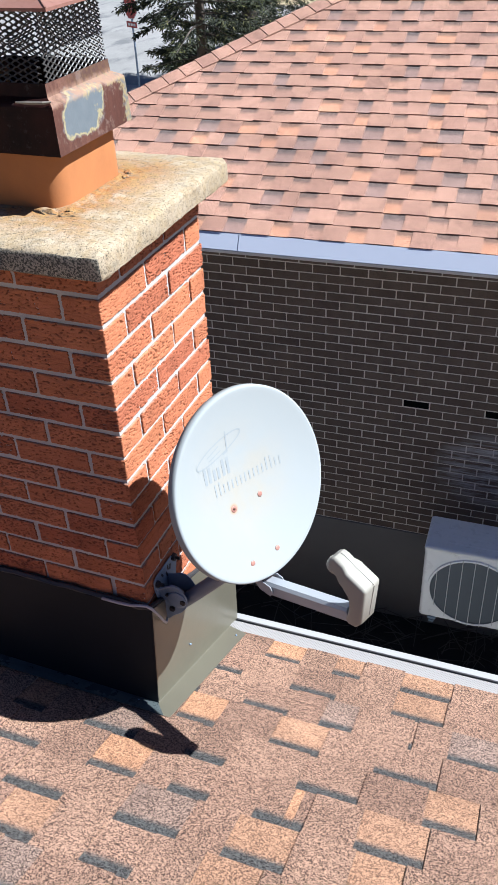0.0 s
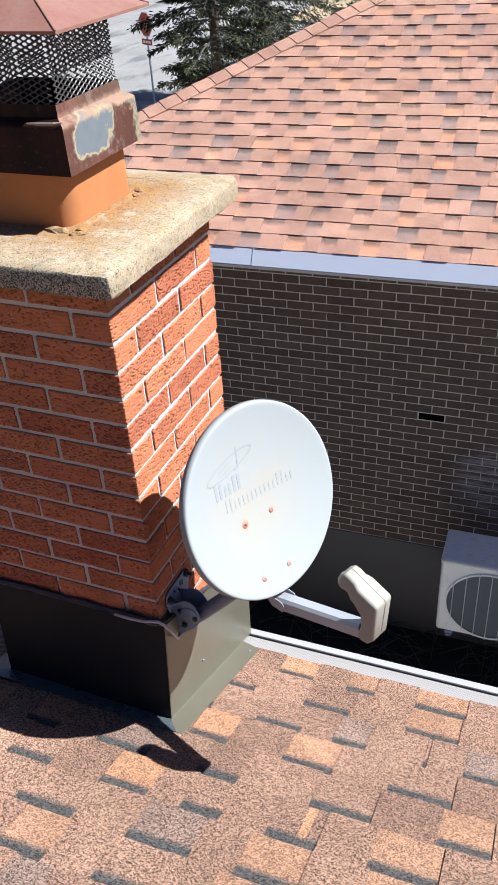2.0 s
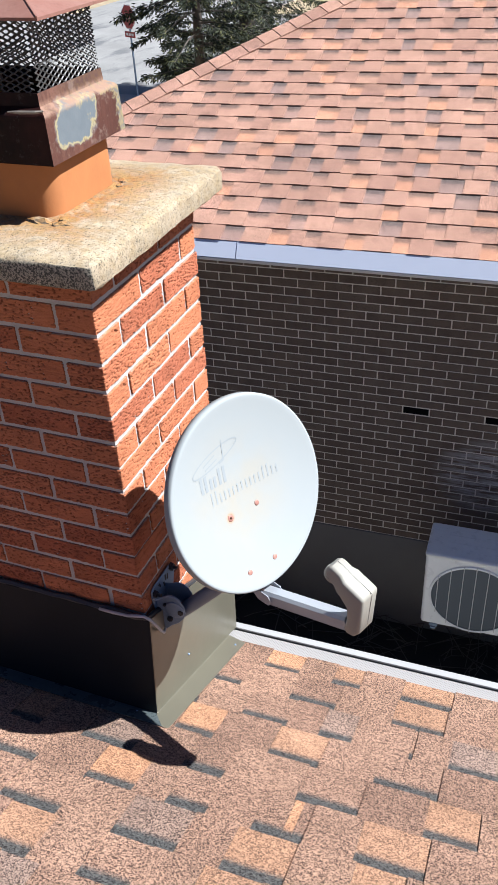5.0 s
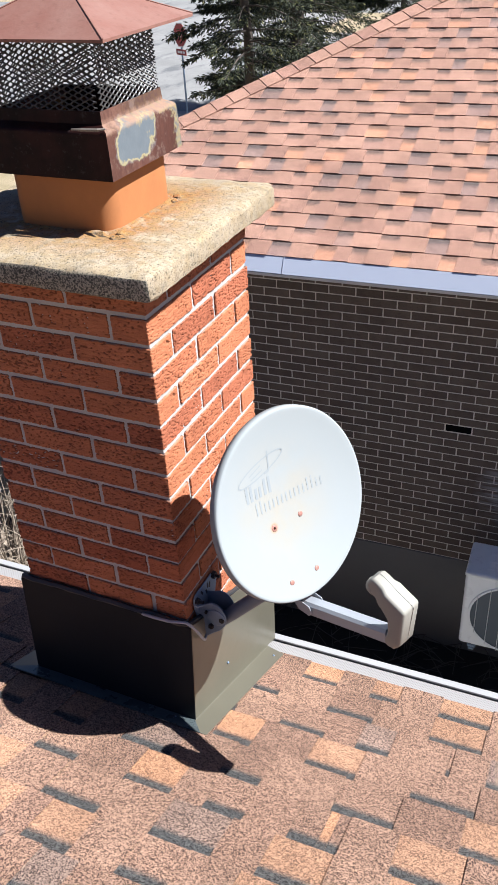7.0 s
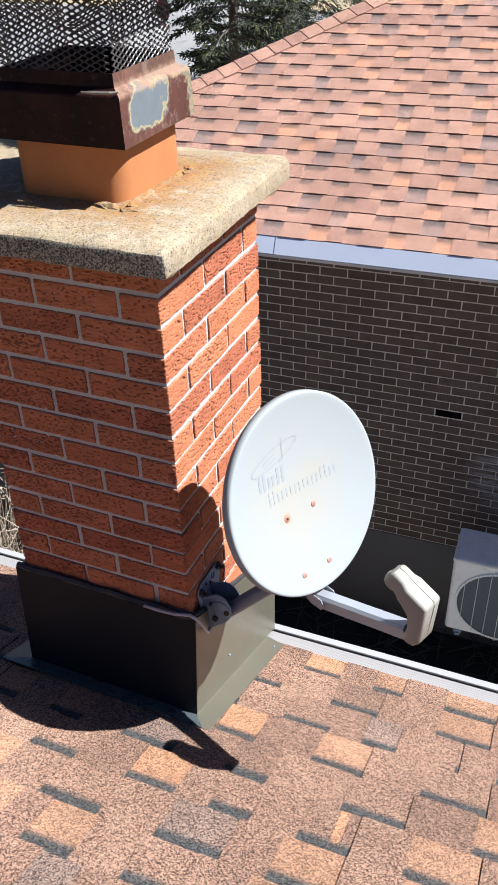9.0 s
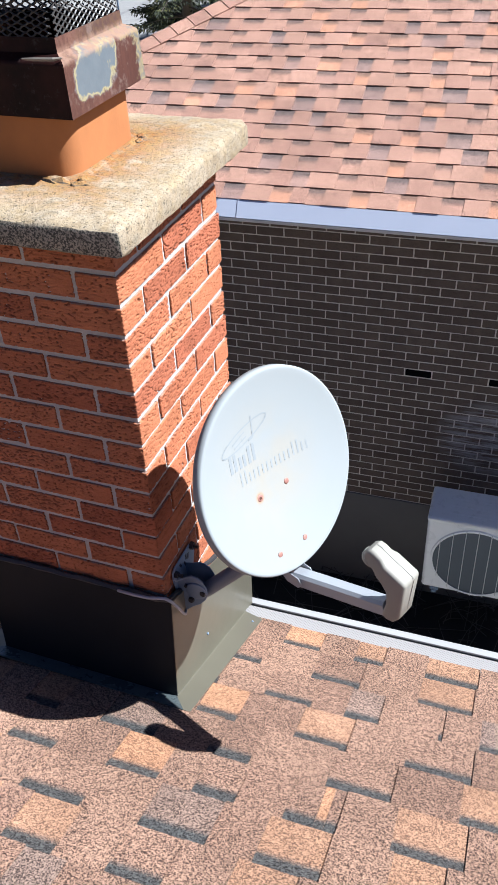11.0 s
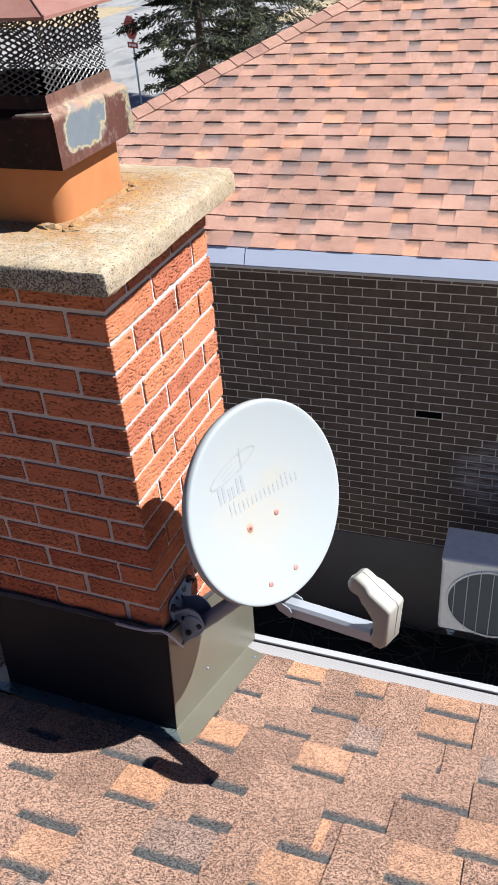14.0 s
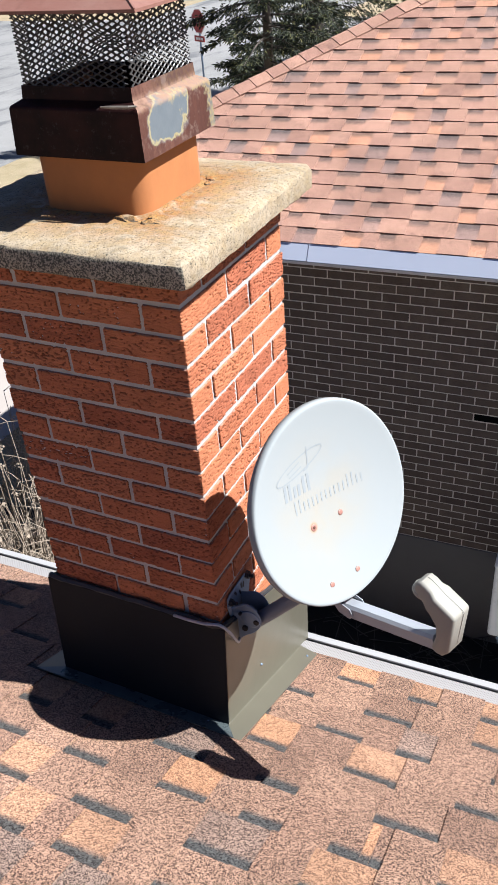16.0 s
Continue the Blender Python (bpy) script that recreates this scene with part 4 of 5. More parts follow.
for y0, way in ((0.062, -1), (0.116, 1)):
    bm = bmesh.new()
    outline = [(0.006, y0, K - 0.918), (0.030, y0, K - 0.912), (0.052, y0, K - 0.903), (0.068, y0, K - 0.905), (0.082, y0, K - 0.916), (0.092, y0, K - 0.934), (0.095, y0, K - 0.957),
               (0.088, y0, K - 0.980), (0.070, y0, K - 1.004), (0.048, y0, K - 1.020), (0.022, y0, K - 1.046), (0.006, y0, K - 1.058)]
    prism(bm, outline, (0, 0.003 * way, 0), 0.001, 1)
    part("cheek", bm, m_galv, bracket, "rounded pivot cheek of the bracket")
# pressed disc on the outer cheek, a rolled lip over it
bm = bmesh.new()
loft(bm, [[Vector((0.062 + r * math.cos(a), 0.0585 - h, K - 0.953 + r * math.sin(a))) for a in (2 * math.pi * i / 28 for i in range(28))] for r, h in ((0.030, -0.001), (0.029, 0.0022), (0.026, 0.003))])
part("pivot_disc", bm, m_galv, bracket, "round pressed disc on the cheek", True)
bm = bmesh.new()
tube(bm, [(0.008, 0.040, K - 0.905), (0.012, 0.046, K - 0.917), (0.026, 0.056, K - 0.914), (0.050, 0.060, K - 0.903), (0.068, 0.060, K - 0.905), (0.084, 0.060, K - 0.918)], 0.0035, 6)
part("lip", bm, m_galv, bracket, "bright rolled lip of the bracket")
for x, y, z, r in ((0.008, 0.158, -0.890, 0.013), (0.008, 0.052, -0.900, 0.011), (0.008, 0.165, -1.055, 0.010)):
    bm = bmesh.new()
    bmesh.ops.create_cone(bm, segments=6, radius1=r, radius2=r * 0.9, depth=0.010, cap_ends=True, matrix=pose(x + 0.004, y, K + z, 0, 90, 0))
    tube(bm, [(x, y, K + z), (x + 0.022, y, K + z)], 0.005, 6)
    part("lag_bolt", bm, m_black, bracket, "blackened lag bolt")
for x, z, r in ((0.045, -0.991, 0.009), (0.082, -0.955, 0.009), (0.034, -0.938, 0.005)):
    bm = bmesh.new()
    bmesh.ops.create_cone(bm, segments=6, radius1=r, radius2=r * 0.9, depth=0.008, cap_ends=True, matrix=pose(x, 0.055, K + z, 90, 0, 0))
    part("pivot_bolt", bm, m_black, bracket, "dark hexagon bolt")
for y, z, turn in ((0.086, -0.899, 30), (0.112, -0.916, 20), (0.122, -0.900, 0), (0.134, -0.906, -15)):
    bm = bmesh.new()
    box(bm, 0.0, 0.0008, -0.0035, 0.0035, -0.009, 0.009, 0.0, pose(0.0081, y, K + z, turn, 0, 0))
    part("slot", bm, m_black, bracket, "dark slot")

# feed arm and feed
AS = -0.030
bm = bmesh.new()
loops = []
for n, u in ((-0.030, -0.283), (0.10, -0.291), (0.245, -0.300)):
    loops.append([on_dish(AS + a, u + b, n) for a, b in ((-0.019, -0.014), (-0.012, -0.021), (0.012, -0.021), (0.019, -0.014), (0.019, 0.014), (0.012, 0.021), (-0.012, 0.021), (-0.019, 0.014))])
loft(bm, loops)
bmesh.ops.recalc_face_normals(bm, faces=bm.faces)
arm = part("feed_arm", bm, m_arm, dish, "pale grey steel feed arm")
for side in (-1, 1):
    bm = bmesh.new()
    s0 = AS + side * 0.0225
    prism(bm, [on_dish(s0, u, n) for n, u in ((-0.060, -0.215), (-0.046, -0.215), (-0.030, -0.252), (0.002, -0.268), (0.006, -0.286), (-0.008, -0.298), (-0.040, -0.284), (-0.062, -0.245))], DS * 0.0025 * side, 0.0008, 1)
    part("arm_bracket", bm, m_arm, arm, "folded bracket under the reflector")
bm = bmesh.new()
outline = [(0.327, -0.203), (0.289, -0.168), (0.262, -0.139), (0.250, -0.132), (0.237, -0.135), (0.226, -0.146), (0.224, -0.158), (0.232, -0.174), (0.256, -0.206), (0.266, -0.234), (0.256, -0.268), (0.237, -0.298), (0.241, -0.312), (0.262, -0.317), (0.281, -0.305)]
prism(bm, [on_dish(AS - 0.031, u, n + 0.008) for n, u in outline], DS * 0.062)
nose_way = (DN * -0.72 + DU * 0.69).normalized()
for reach in (0.0, 0.016):
    bmesh.ops.bisect_plane(bm, geom=bm.verts[:] + bm.edges[:] + bm.faces[:], dist=1e-5, plane_co=on_dish(AS, -0.183, 0.272) + nose_way * reach, plane_no=nose_way)
# the nose is slimmer than the body
for v in bm.verts:
    f = min(1.0, max(0.0, (v.co - on_dish(AS, -0.183, 0.272)).dot(nose_way) / 0.016))
    v.co -= DS * ((v.co - on_dish(AS, 0, 0)).dot(DS) * 0.22 * f)
bmesh.ops.recalc_face_normals(bm, faces=bm.faces)
bmesh.ops.bevel(bm, geom=[e for e in bm.edges if len(e.link_faces) == 2 and e.calc_face_angle() > 0.9], offset=0.009, segments=4, affect="EDGES", profile=0.5)
feed = part("feed", bm, m_lnb, dish, "ivory plastic feed housing with rounded nose", True)
mod = feed.modifiers.new("soft", "EDGE_SPLIT")
mod.split_angle = radians(40)
bm = bmesh.new()
seam = [on_dish(AS + 0.004, u + 0.0002, n + 0.0082) for n, u in ((0.252, -0.1320), (0.262, -0.1388), (0.289, -0.1678), (0.3255, -0.2012), (0.3268, -0.2060), (0.302, -0.2590), (0.284, -0.298))]
tube(bm, seam, 0.0007, 4)
part("seam", bm, m_lnb_dark, feed, "thin moulding seam")
bm = bmesh.new()
loft(bm, [[on_dish(AS + r * math.cos(a), -0.167 - h * 0.707 + r * math.sin(a) * 0.707, 0.240 - h * 0.707 - r * math.sin(a) * 0.707) for a in (2 * math.pi * i / 20 for i in range(20))] for r, h in ((0.024, -0.006), (0.024, 0.006), (0.019, 0.010))])
part("horn_cap", bm, m_lnb, feed, "round cap over the feed horn", True)

# cable along the flashing to the bracket
cable = tagged(new("cable"), "thin grey coaxial cable lying along the flashing top", "cable")
bm = bmesh.new()
tube(bm, [(-0.13, -0.024, K - 0.930), (-0.08, -0.032, K - 0.921), (-0.03, -0.036, K - 0.913), (0.0, -0.036, K - 0.904), (0.020, -0.036, K - 0.899), (0.033, -0.030, K - 0.913), (0.040, -0.014, K - 0.948), (0.040, 0.010, K - 0.997), (0.036, 0.028, K - 1.022), (0.030, 0.046, K - 1.024)], 0.0042, 8)
part("sheath", bm, m_cable, cable, "", True)

# ------------------------------------------------------------------ neighbour's house
NROT = 2.45
PITCH = radians(22)
VE, ZE = 3.87, K - 1.401
next_house = thing("house", "brown brick bungalow with red-brown hipped shingle roof", "house", m=pose(0, 0, 0, 0, 0, NROT))
VW, UL, UR, DEEP = 4.481, -3.33, 9.0, 10.6
bm = bmesh.new()
box(bm, UL, UR, VW + 0.0025, VW + DEEP, K - 4.42, K - 1.53)
wall = part("wall", bm, m_mortar_far, next_house, "brown brick wall in shade with pale mortar")
bm = bmesh.new()
box(bm, UL - 0.01, UR + 0.01, VW - 0.012, VW + DEEP, 0.0, K - 4.385, 0.006)
part("foundation", bm, m_parge, next_house, "smooth dark grey parged foundation")


def fascia_board(a, b, proud):
    """A sloped metal board, its foot further out than its head."""
    bm = bmesh.new()
    prism(bm, [(a, VE - 0.024 - proud, ZE + 0.002), (a, VE - 0.082 - proud, ZE - 0.104), (a, VE - 0.072 - proud, ZE - 0.110), (a, VE - 0.004, ZE - 0.002)], (b - a, 0, 0))
    return bm


fascia = part("fascia", fascia_board(UL - 0.55, -1.113, 0.0), m_white, next_house, "white sloped metal fascia board")
part("fascia", fascia_board(-1.110, UR + 0.5, 0.003), m_white, next_house, "white sloped metal fascia board")
bm = bmesh.new()
box(bm, UL - 0.55, UR + 0.5, VE - 0.080, VE - 0.060, ZE - 0.130, ZE - 0.111, 0.002)
part("drip_trim", bm, m_soffit, fascia, "narrow beige lower trim")
bm = bmesh.new()
box(bm, UL - 0.5, UR + 0.45, VE - 0.059, VW + 0.01, ZE - 0.140, ZE - 0.128)
part("soffit", bm, m_soffit, next_house, "cream vented soffit")

# hipped roof body
bm = bmesh.new()
u0, u1, v0, v1 = UL - 0.60, UR + 0.6, VE, VW + DEEP + 0.6
half = (v1 - v0) / 2
rise = half * math.tan(PITCH)
e = [bm.verts.new(p) for p in ((u0, v0, ZE), (u1, v0, ZE), (u1, v1, ZE), (u0 + 0.9, v1, ZE))]
r = [bm.verts.new((u0 + half, v0 + half, ZE + rise)), bm.verts.new((u1 - half, v0 + half, ZE + rise))]
for f in ((e[0], e[1], r[1], r[0]), (e[1], e[2], r[1]), (e[2], e[3], r[0], r[1]), (e[3], e[0], r[0]), (e[3], e[2], e[1], e[0])):
    bm.faces.new(f)
next_roof = part("roof", bm, m_next_rest, next_house, "hipped roof with red-brown laminated shingles")

# ------------------------------------------------------------------ air conditioner on the neighbour's wall
ac = thing("air_conditioner", "ivory outdoor air conditioning unit on wall brackets", "air conditioner", m=pose(0, 0, 0, 0, 0, NROT))
AU0, AU1, AV0, AV1, AZ0, AZ1 = 0.3913, 1.2646, 3.739, 4.135, K - 4.649, K - 3.853
bm = bmesh.new()
box(bm, AU0, AU1, AV0, AV1, AZ0, AZ1 - 0.02, 0.028, None, 4)
part("body", bm, m_ac, ac, "ivory painted steel casing", False)
bm = bmesh.new()
box(bm, AU0 - 0.006, AU1 + 0.006, AV0 - 0.006, AV1 + 0.006, AZ1 - 0.055, AZ1, 0.024, None, 4)
topc = part("top", bm, m_ac, ac, "pressed lid with long ribs")
for i in range(3):
    bm = bmesh.new()
    v = AV0 + 0.085 + 0.09 * i
    tube(bm, [(AU0 + 0.16, v, AZ1 - 0.001), (AU1 - 0.10, v, AZ1 - 0.001)], 0.006, 8, True, 0.6)
    part("rib", bm, m_ac, topc)
FC = Vector((AU0 + 0.41, AV0, (AZ0 + AZ1) / 2 - 0.03))
bm = bmesh.new()
loft(bm, [[FC + Vector((r * math.cos(a), d, r * math.sin(a))) for a in (2 * math.pi * i / 48 for i in range(48))] for r, d in ((0.352, -0.001), (0.345, -0.007), (0.335, -0.006), (0.330, -0.002))], caps=(True, True))
fan = part("fan_opening", bm, m_ac_dark, ac, "dark round fan opening")
bm = bmesh.new()
loft(bm, [[FC + Vector((r * math.cos(a), d, r * math.sin(a))) for a in (2 * math.pi * i / 48 for i in range(48))] for r, d in ((0.362, 0.002), (0.358, -0.010), (0.342, -0.010), (0.338, 0.0))], caps=(False, False))
part("ring", bm, m_ac, fan, "moulded ring round the fan")
for i in range(-3, 4):
    bm = bmesh.new()
    x = FC.x + i * 0.098
    h = math.sqrt(max(0.0, 0.345 ** 2 - (i * 0.098) ** 2)) + 0.02
    tube(bm, [(x, AV0 - 0.014, FC.z - h), (x, AV0 - 0.018, FC.z), (x, AV0 - 0.014, FC.z + h)], 0.0035, 6)
    part("guard_bar", bm, m_wire, fan, "thin white guard wire")
for u in (AU0 + 0.11, AU1 - 0.14):
    bm = bmesh.new()
    box(bm, u - 0.022, u + 0.022, AV0 + 0.0, VW - 0.014, AZ0 - 0.055, AZ0 - 0.030, 0.003)
    box(bm, u - 0.022, u + 0.022, VW - 0.040, VW - 0.014, AZ0 - 0.42, AZ0 - 0.055, 0.003)
    part("wall_bracket", bm, m_galv, ac, "galvanised steel wall bracket")
    bm = bmesh.new()
    box(bm, u - 0.035, u + 0.035, AV0 + 0.005, AV0 + 0.06, AZ0 - 0.030, AZ0 + 0.004, 0.004)
    tube(bm, [(u, AV0 + 0.03, AZ0 - 0.075), (u, AV0 + 0.03, AZ0 - 0.02)], 0.007, 8)
    part("foot", bm, m_galv, ac, "grey mounting foot with bolt")

# ------------------------------------------------------------------ stop sign
sign = thing("stop_sign", "faded red octagonal stop sign on a grey post", "road sign", m=pose(-13.1, 24.0, 0.012, 0, 0, -27))
bm = bmesh.new()
box(bm, -0.03, 0.03, -0.02, 0.02, 0.0, 2.93, 0.006)
part("post", bm, m_galv, sign, "grey steel post")
bm = bmesh.new()
oct8 = [Vector((0.365 * math.cos(radians(22.5 + 45 * i)), -0.024, 2.60 + 0.365 * math.sin(radians(22.5 + 45 * i)))) for i in range(8)]
prism(bm, oct8, (0, -0.004, 0))
plate = part("plate", bm, m_sign, sign, "red octagonal plate")
bm = bmesh.new()
for i in range(8):
    a, b = oct8[i], oct8[(i + 1) % 8]
    c = Vector((0, -0.024, 2.60))
    off = Vector((0, -0.0055, 0))
    bm.faces.new([bm.verts.new(c + (p - c) * k + off) for p, k in ((a, 0.985), (b, 0.985), (b, 0.945), (a, 0.945))])
part("border", bm, m_sign_white, plate, "white border line")


def flat_text(words, size, m, material, parent, label):
    cu = bpy.data.curves.new("lettering", "FONT")
    cu.body, cu.size, cu.align_x, cu.align_y, cu.extrude, cu.resolution_u = words, size, "CENTER", "CENTER", 0.001, 2
    tmp = new("lettering", cu)
    me = bpy.data.meshes.new_from_object(tmp.evaluated_get(bpy.context.evaluated_depsgraph_get()))
    bpy.data.objects.remove(tmp)
    me.materials.clear()
    me.materials.append(material)
    return part("lettering", me, material, parent, label, m=m)


flat_text("ARR\u00caT", 0.225, pose(0, -0.031, 2.60, 90, 0, 0), m_sign_white, plate, "white capital letters")
bm = bmesh.new()
box(bm, -0.27, 0.27, -0.028, -0.023, 2.02, 2.19, 0.01)
tab = part("tab", bm, m_sign, sign, "small red plate under the sign")
bm = bmesh.new()
for i in range(3):
    box(bm, -0.20 + 0.14 * i, -0.09 + 0.14 * i, -0.031, -0.0285, 2.07, 2.14)
part("bar", bm, m_sign_white, tab, "white bars of unreadable print")


# ------------------------------------------------------------------ trees
def spruce(x, y, tall, spread, girth, bare, seed, name="spruce_tree", label="dark green spruce with drooping needled branches"):
    rng = random.Random(seed)
    tree = thing(name, label, "tree", "street trees", m=pose(x, y, 0, 0, 0, rng.uniform(0, 360)))
    bm = bmesh.new()
    tube(bm, [(rng.uniform(-0.04, 0.04), rng.uniform(-0.04, 0.04), tall * i / 10) for i in range(11)], [girth * (1.15 if i == 0 else 1 - i / 10.5) for i in range(11)], 10)
    vs, fs = [], []

    def spray(p, way, size):
        side = way.cross(Vector((rng.uniform(-1, 1), rng.uniform(-1, 1), rng.uniform(0.2, 1)))).normalized()
        up = side.cross(way).normalized()
        n = len(vs)
        w = size * 0.15
        pts = (p, p + way * size * 0.45 + side * w + up * w * 0.4, p + way * size, p + way * size * 0.45 - side * w + up * w * 0.4, p + way * size * 0.5 - up * w)
        vs.extend(tuple(q) for q in pts)
        fs.extend(((n, n + 1, n + 2), (n, n + 2, n + 3), (n, n + 4, n + 2)))

    z = bare
    while z < tall - 0.3:
        k = (z - bare * 0.6) / (tall - bare * 0.6)
        reach = spread * (1 - k) ** 0.8 * rng.uniform(0.75, 1.1)
        for b in range(rng.randint(4, 6)):
            a = rng.uniform(0, 2 * math.pi)
            long = reach * rng.uniform(0.6, 1.1)
            if long < 0.25:
                continue
            out = Vector((math.cos(a), math.sin(a), 0))
            droop = rng.uniform(0.15, 0.40)
            line = []
            steps = 6
            for i in range(steps + 1):
                f = i / steps
                line.append(out * long * f + Vector((0, 0, z + long * (0.12 * f - droop * f * f * 1.2 + 0.25 * max(0, f - 0.75)))))
            tube(bm, line, [0.030 * (1 - 0.8 * i / steps) * (0.6 + long / spread * 0.6) for i in range(steps + 1)], 4, False)
            count = int(50 + long * 165)
            for c in range(count):
                f = rng.uniform(0.12, 1.0) ** 0.8
                i = min(int(f * steps), steps - 1)
                p = line[i].lerp(line[i + 1], f * steps - i)
                turn = rng.choice((-1, 1)) * rng.uniform(0.3, 1.3)
                way = Matrix.Rotation(turn, 3, "Z") @ out
                way.z = rng.uniform(-0.75, 0.15)
                way.normalize()
                twig = long * 0.28 * (1.15 - f) + 0.10
                q = p + way * rng.uniform(0, twig)
                w2 = (way + Vector((rng.uniform(-0.5, 0.5), rng.uniform(-0.5, 0.5), rng.uniform(-0.7, 0.2)))).normalized()
                spray(q, w2, rng.uniform(0.06, 0.15))
        z += rng.uniform(0.22, 0.36)
    part("trunk", bm, m_bark, tree, "grey-brown trunk with bare lower limbs", True)
    me = bpy.data.meshes.new("crown")
    me.from_pydata(vs, [], fs)
    me.materials.append(m_needle)
    part("crown", me, m_needle, tree, "dark green needles in drooping sprays")
    return tree


spruce(-9.1, 20.3, 10.5, 2.7, 0.17, 1.7, 3)
spruce(-10.1, 26.4, 13.0, 3.6, 0.30, 1.8, 5)
spruce(-8.6, 33.6, 8.0, 2.2, 0.14, 0.7, 8)


# ------------------------------------------------------------------ dry shrub beyond the gutter
def shrub(x, y, seed, stalks, tall):
    rng = random.Random(seed)
    ob = thing("dry_shrub", "leafless shrub with bleached tangled stalks and dry flower heads", "shrub", "dry shrubs", m=pose(x, y, 0.008))
    bm = bmesh.new()
    heads = bmesh.new()
    for i in range(stalks):
        a = rng.uniform(0, 2 * math.pi)
        r = rng.uniform(0, 0.45)
        lean = rng.uniform(0.1, 0.78)
        h = tall * rng.uniform(0.5, 1.05)
        p0 = Vector((r * math.cos(a), r * math.sin(a), 0))
        a2 = a + rng.uniform(-0.7, 0.7)
        out = Vector((math.cos(a2), math.sin(a2), 0))
        pts = [p0 + out * h * lean * f ** 1.4 + Vector((rng.uniform(-0.03, 0.03), rng.uniform(-0.03, 0.03), h * f * (1 - 0.25 * lean * f))) for f in (0, 0.25, 0.5, 0.75, 1)]
        tube(bm, pts, [0.007, 0.006, 0.005, 0.004, 0.003], 4, False)
        for j in range(3):
            b = pts[rng.randint(2, 4)]
            w = Vector((rng.uniform(-1, 1), rng.uniform(-1, 1), rng.uniform(0.1, 1))).normalized() * rng.uniform(0.1, 0.3)
            tube(bm, [b, b + w * 0.6, b + w + Vector((0, 0, -0.02))], [0.004, 0.003, 0.002], 4, False)
        if rng.random() < 0.55:
            for j in range(14):
                d = Vector((rng.gauss(0, 1), rng.gauss(0, 1), rng.gauss(0, 0.7))).normalized()
                c = pts[-1] + d * rng.uniform(0.01, 0.055)
                s = d.orthogonal().normalized() * 0.012
                t = d.cross(s)
                heads.faces.new([heads.verts.new(c + v) for v in (s, t, -s, -t)])
    part("stalk_tangle", bm, m_straw, ob, "bleached bare stalks")
    part("flower_head", heads, m_straw, ob, "dry papery flower heads")
    return ob


shrub(-3.35, 2.60, 11, 330, 2.75)
shrub(-3.95, 3.05, 12, 290, 2.6)
shrub(-2.75, 2.15, 13, 120, 2.4)

# twigs and stalks on the soil between the houses
rng = random.Random(21)
bm = bmesh.new()
for i in range(420):
    x, y = rng.uniform(-2.6, 2.2), rng.uniform(2.6, 4.45)
    a = rng.uniform(0, math.pi)
    long = rng.uniform(0.15, 0.7)
    d = Vector((math.cos(a), math.sin(a), rng.uniform(-0.02, 0.14))) * long
    p = Vector((x, y, 0.02 + rng.uniform(0, 0.05)))
    tube(bm, [p, p + d * 0.5 + Vector((rng.uniform(-.03, .03), rng.uniform(-.03, .03), 0.02)), p + d], [0.005, 0.004, 0.002], 4, False)
tagged(new("twig_litter", mesh_from(bm, m_litter, "twig_litter")), "dead twigs and stalks lying on dark soil", "twigs", kind="stuff")

# ------------------------------------------------------------------ pieces: chimney bricks
rows_a = [(-0.098, 0, 0, 0.212), (-0.320, -0.108, 0, 0.09), (-W, -0.330, 0, 0.09), (-0.09, 0, 0.222, 0.434), (-0.212, 0, 0.444, D),
          (-0.434, -0.222, 0.44, D), (-W, -0.444, 0.330, D), (-W, -W + 0.09, 0.100, 0.320)]
rows_b = [(-0.212, 0, 0, 0.098), (-0.434, -0.222, 0, 0.09), (-W, -0.444, 0, 0.212), (-0.09, 0, 0.108, 0.320), (-0.098, 0, 0.330, D),
          (-0.320, -0.108, 0.44, D), (-W, -0.330, 0.44, D), (-W, -W + 0.09, 0.222, 0.434)]
rng = random.Random(4)
rug_cache = {}
for k in range(-1, 17):
    for x0, x1, y0, y1 in (rows_a if k % 2 == 0 else rows_b):
        front, side = y0 == 0, x1 == 0
        if front or side:
            key = (x0, x1, y0, y1, rng.randrange(3))
            if key not in rug_cache:
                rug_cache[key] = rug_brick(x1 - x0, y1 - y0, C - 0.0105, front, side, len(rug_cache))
            me = rug_cache[key]
        else:
            me = brick_mesh(x1 - x0, y1 - y0, C - 0.0105, m_brick)
        j = pose((x0 + x1) / 2 + rng.uniform(-0.0015, 0.0015), (y0 + y1) / 2 + rng.uniform(-0.0015, 0.0015), K - (k + 0.5) * C + rng.uniform(-0.001, 0.001), 0, rng.uniform(-0.3, 0.3), rng.uniform(-0.3, 0.3))
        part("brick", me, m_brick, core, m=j)

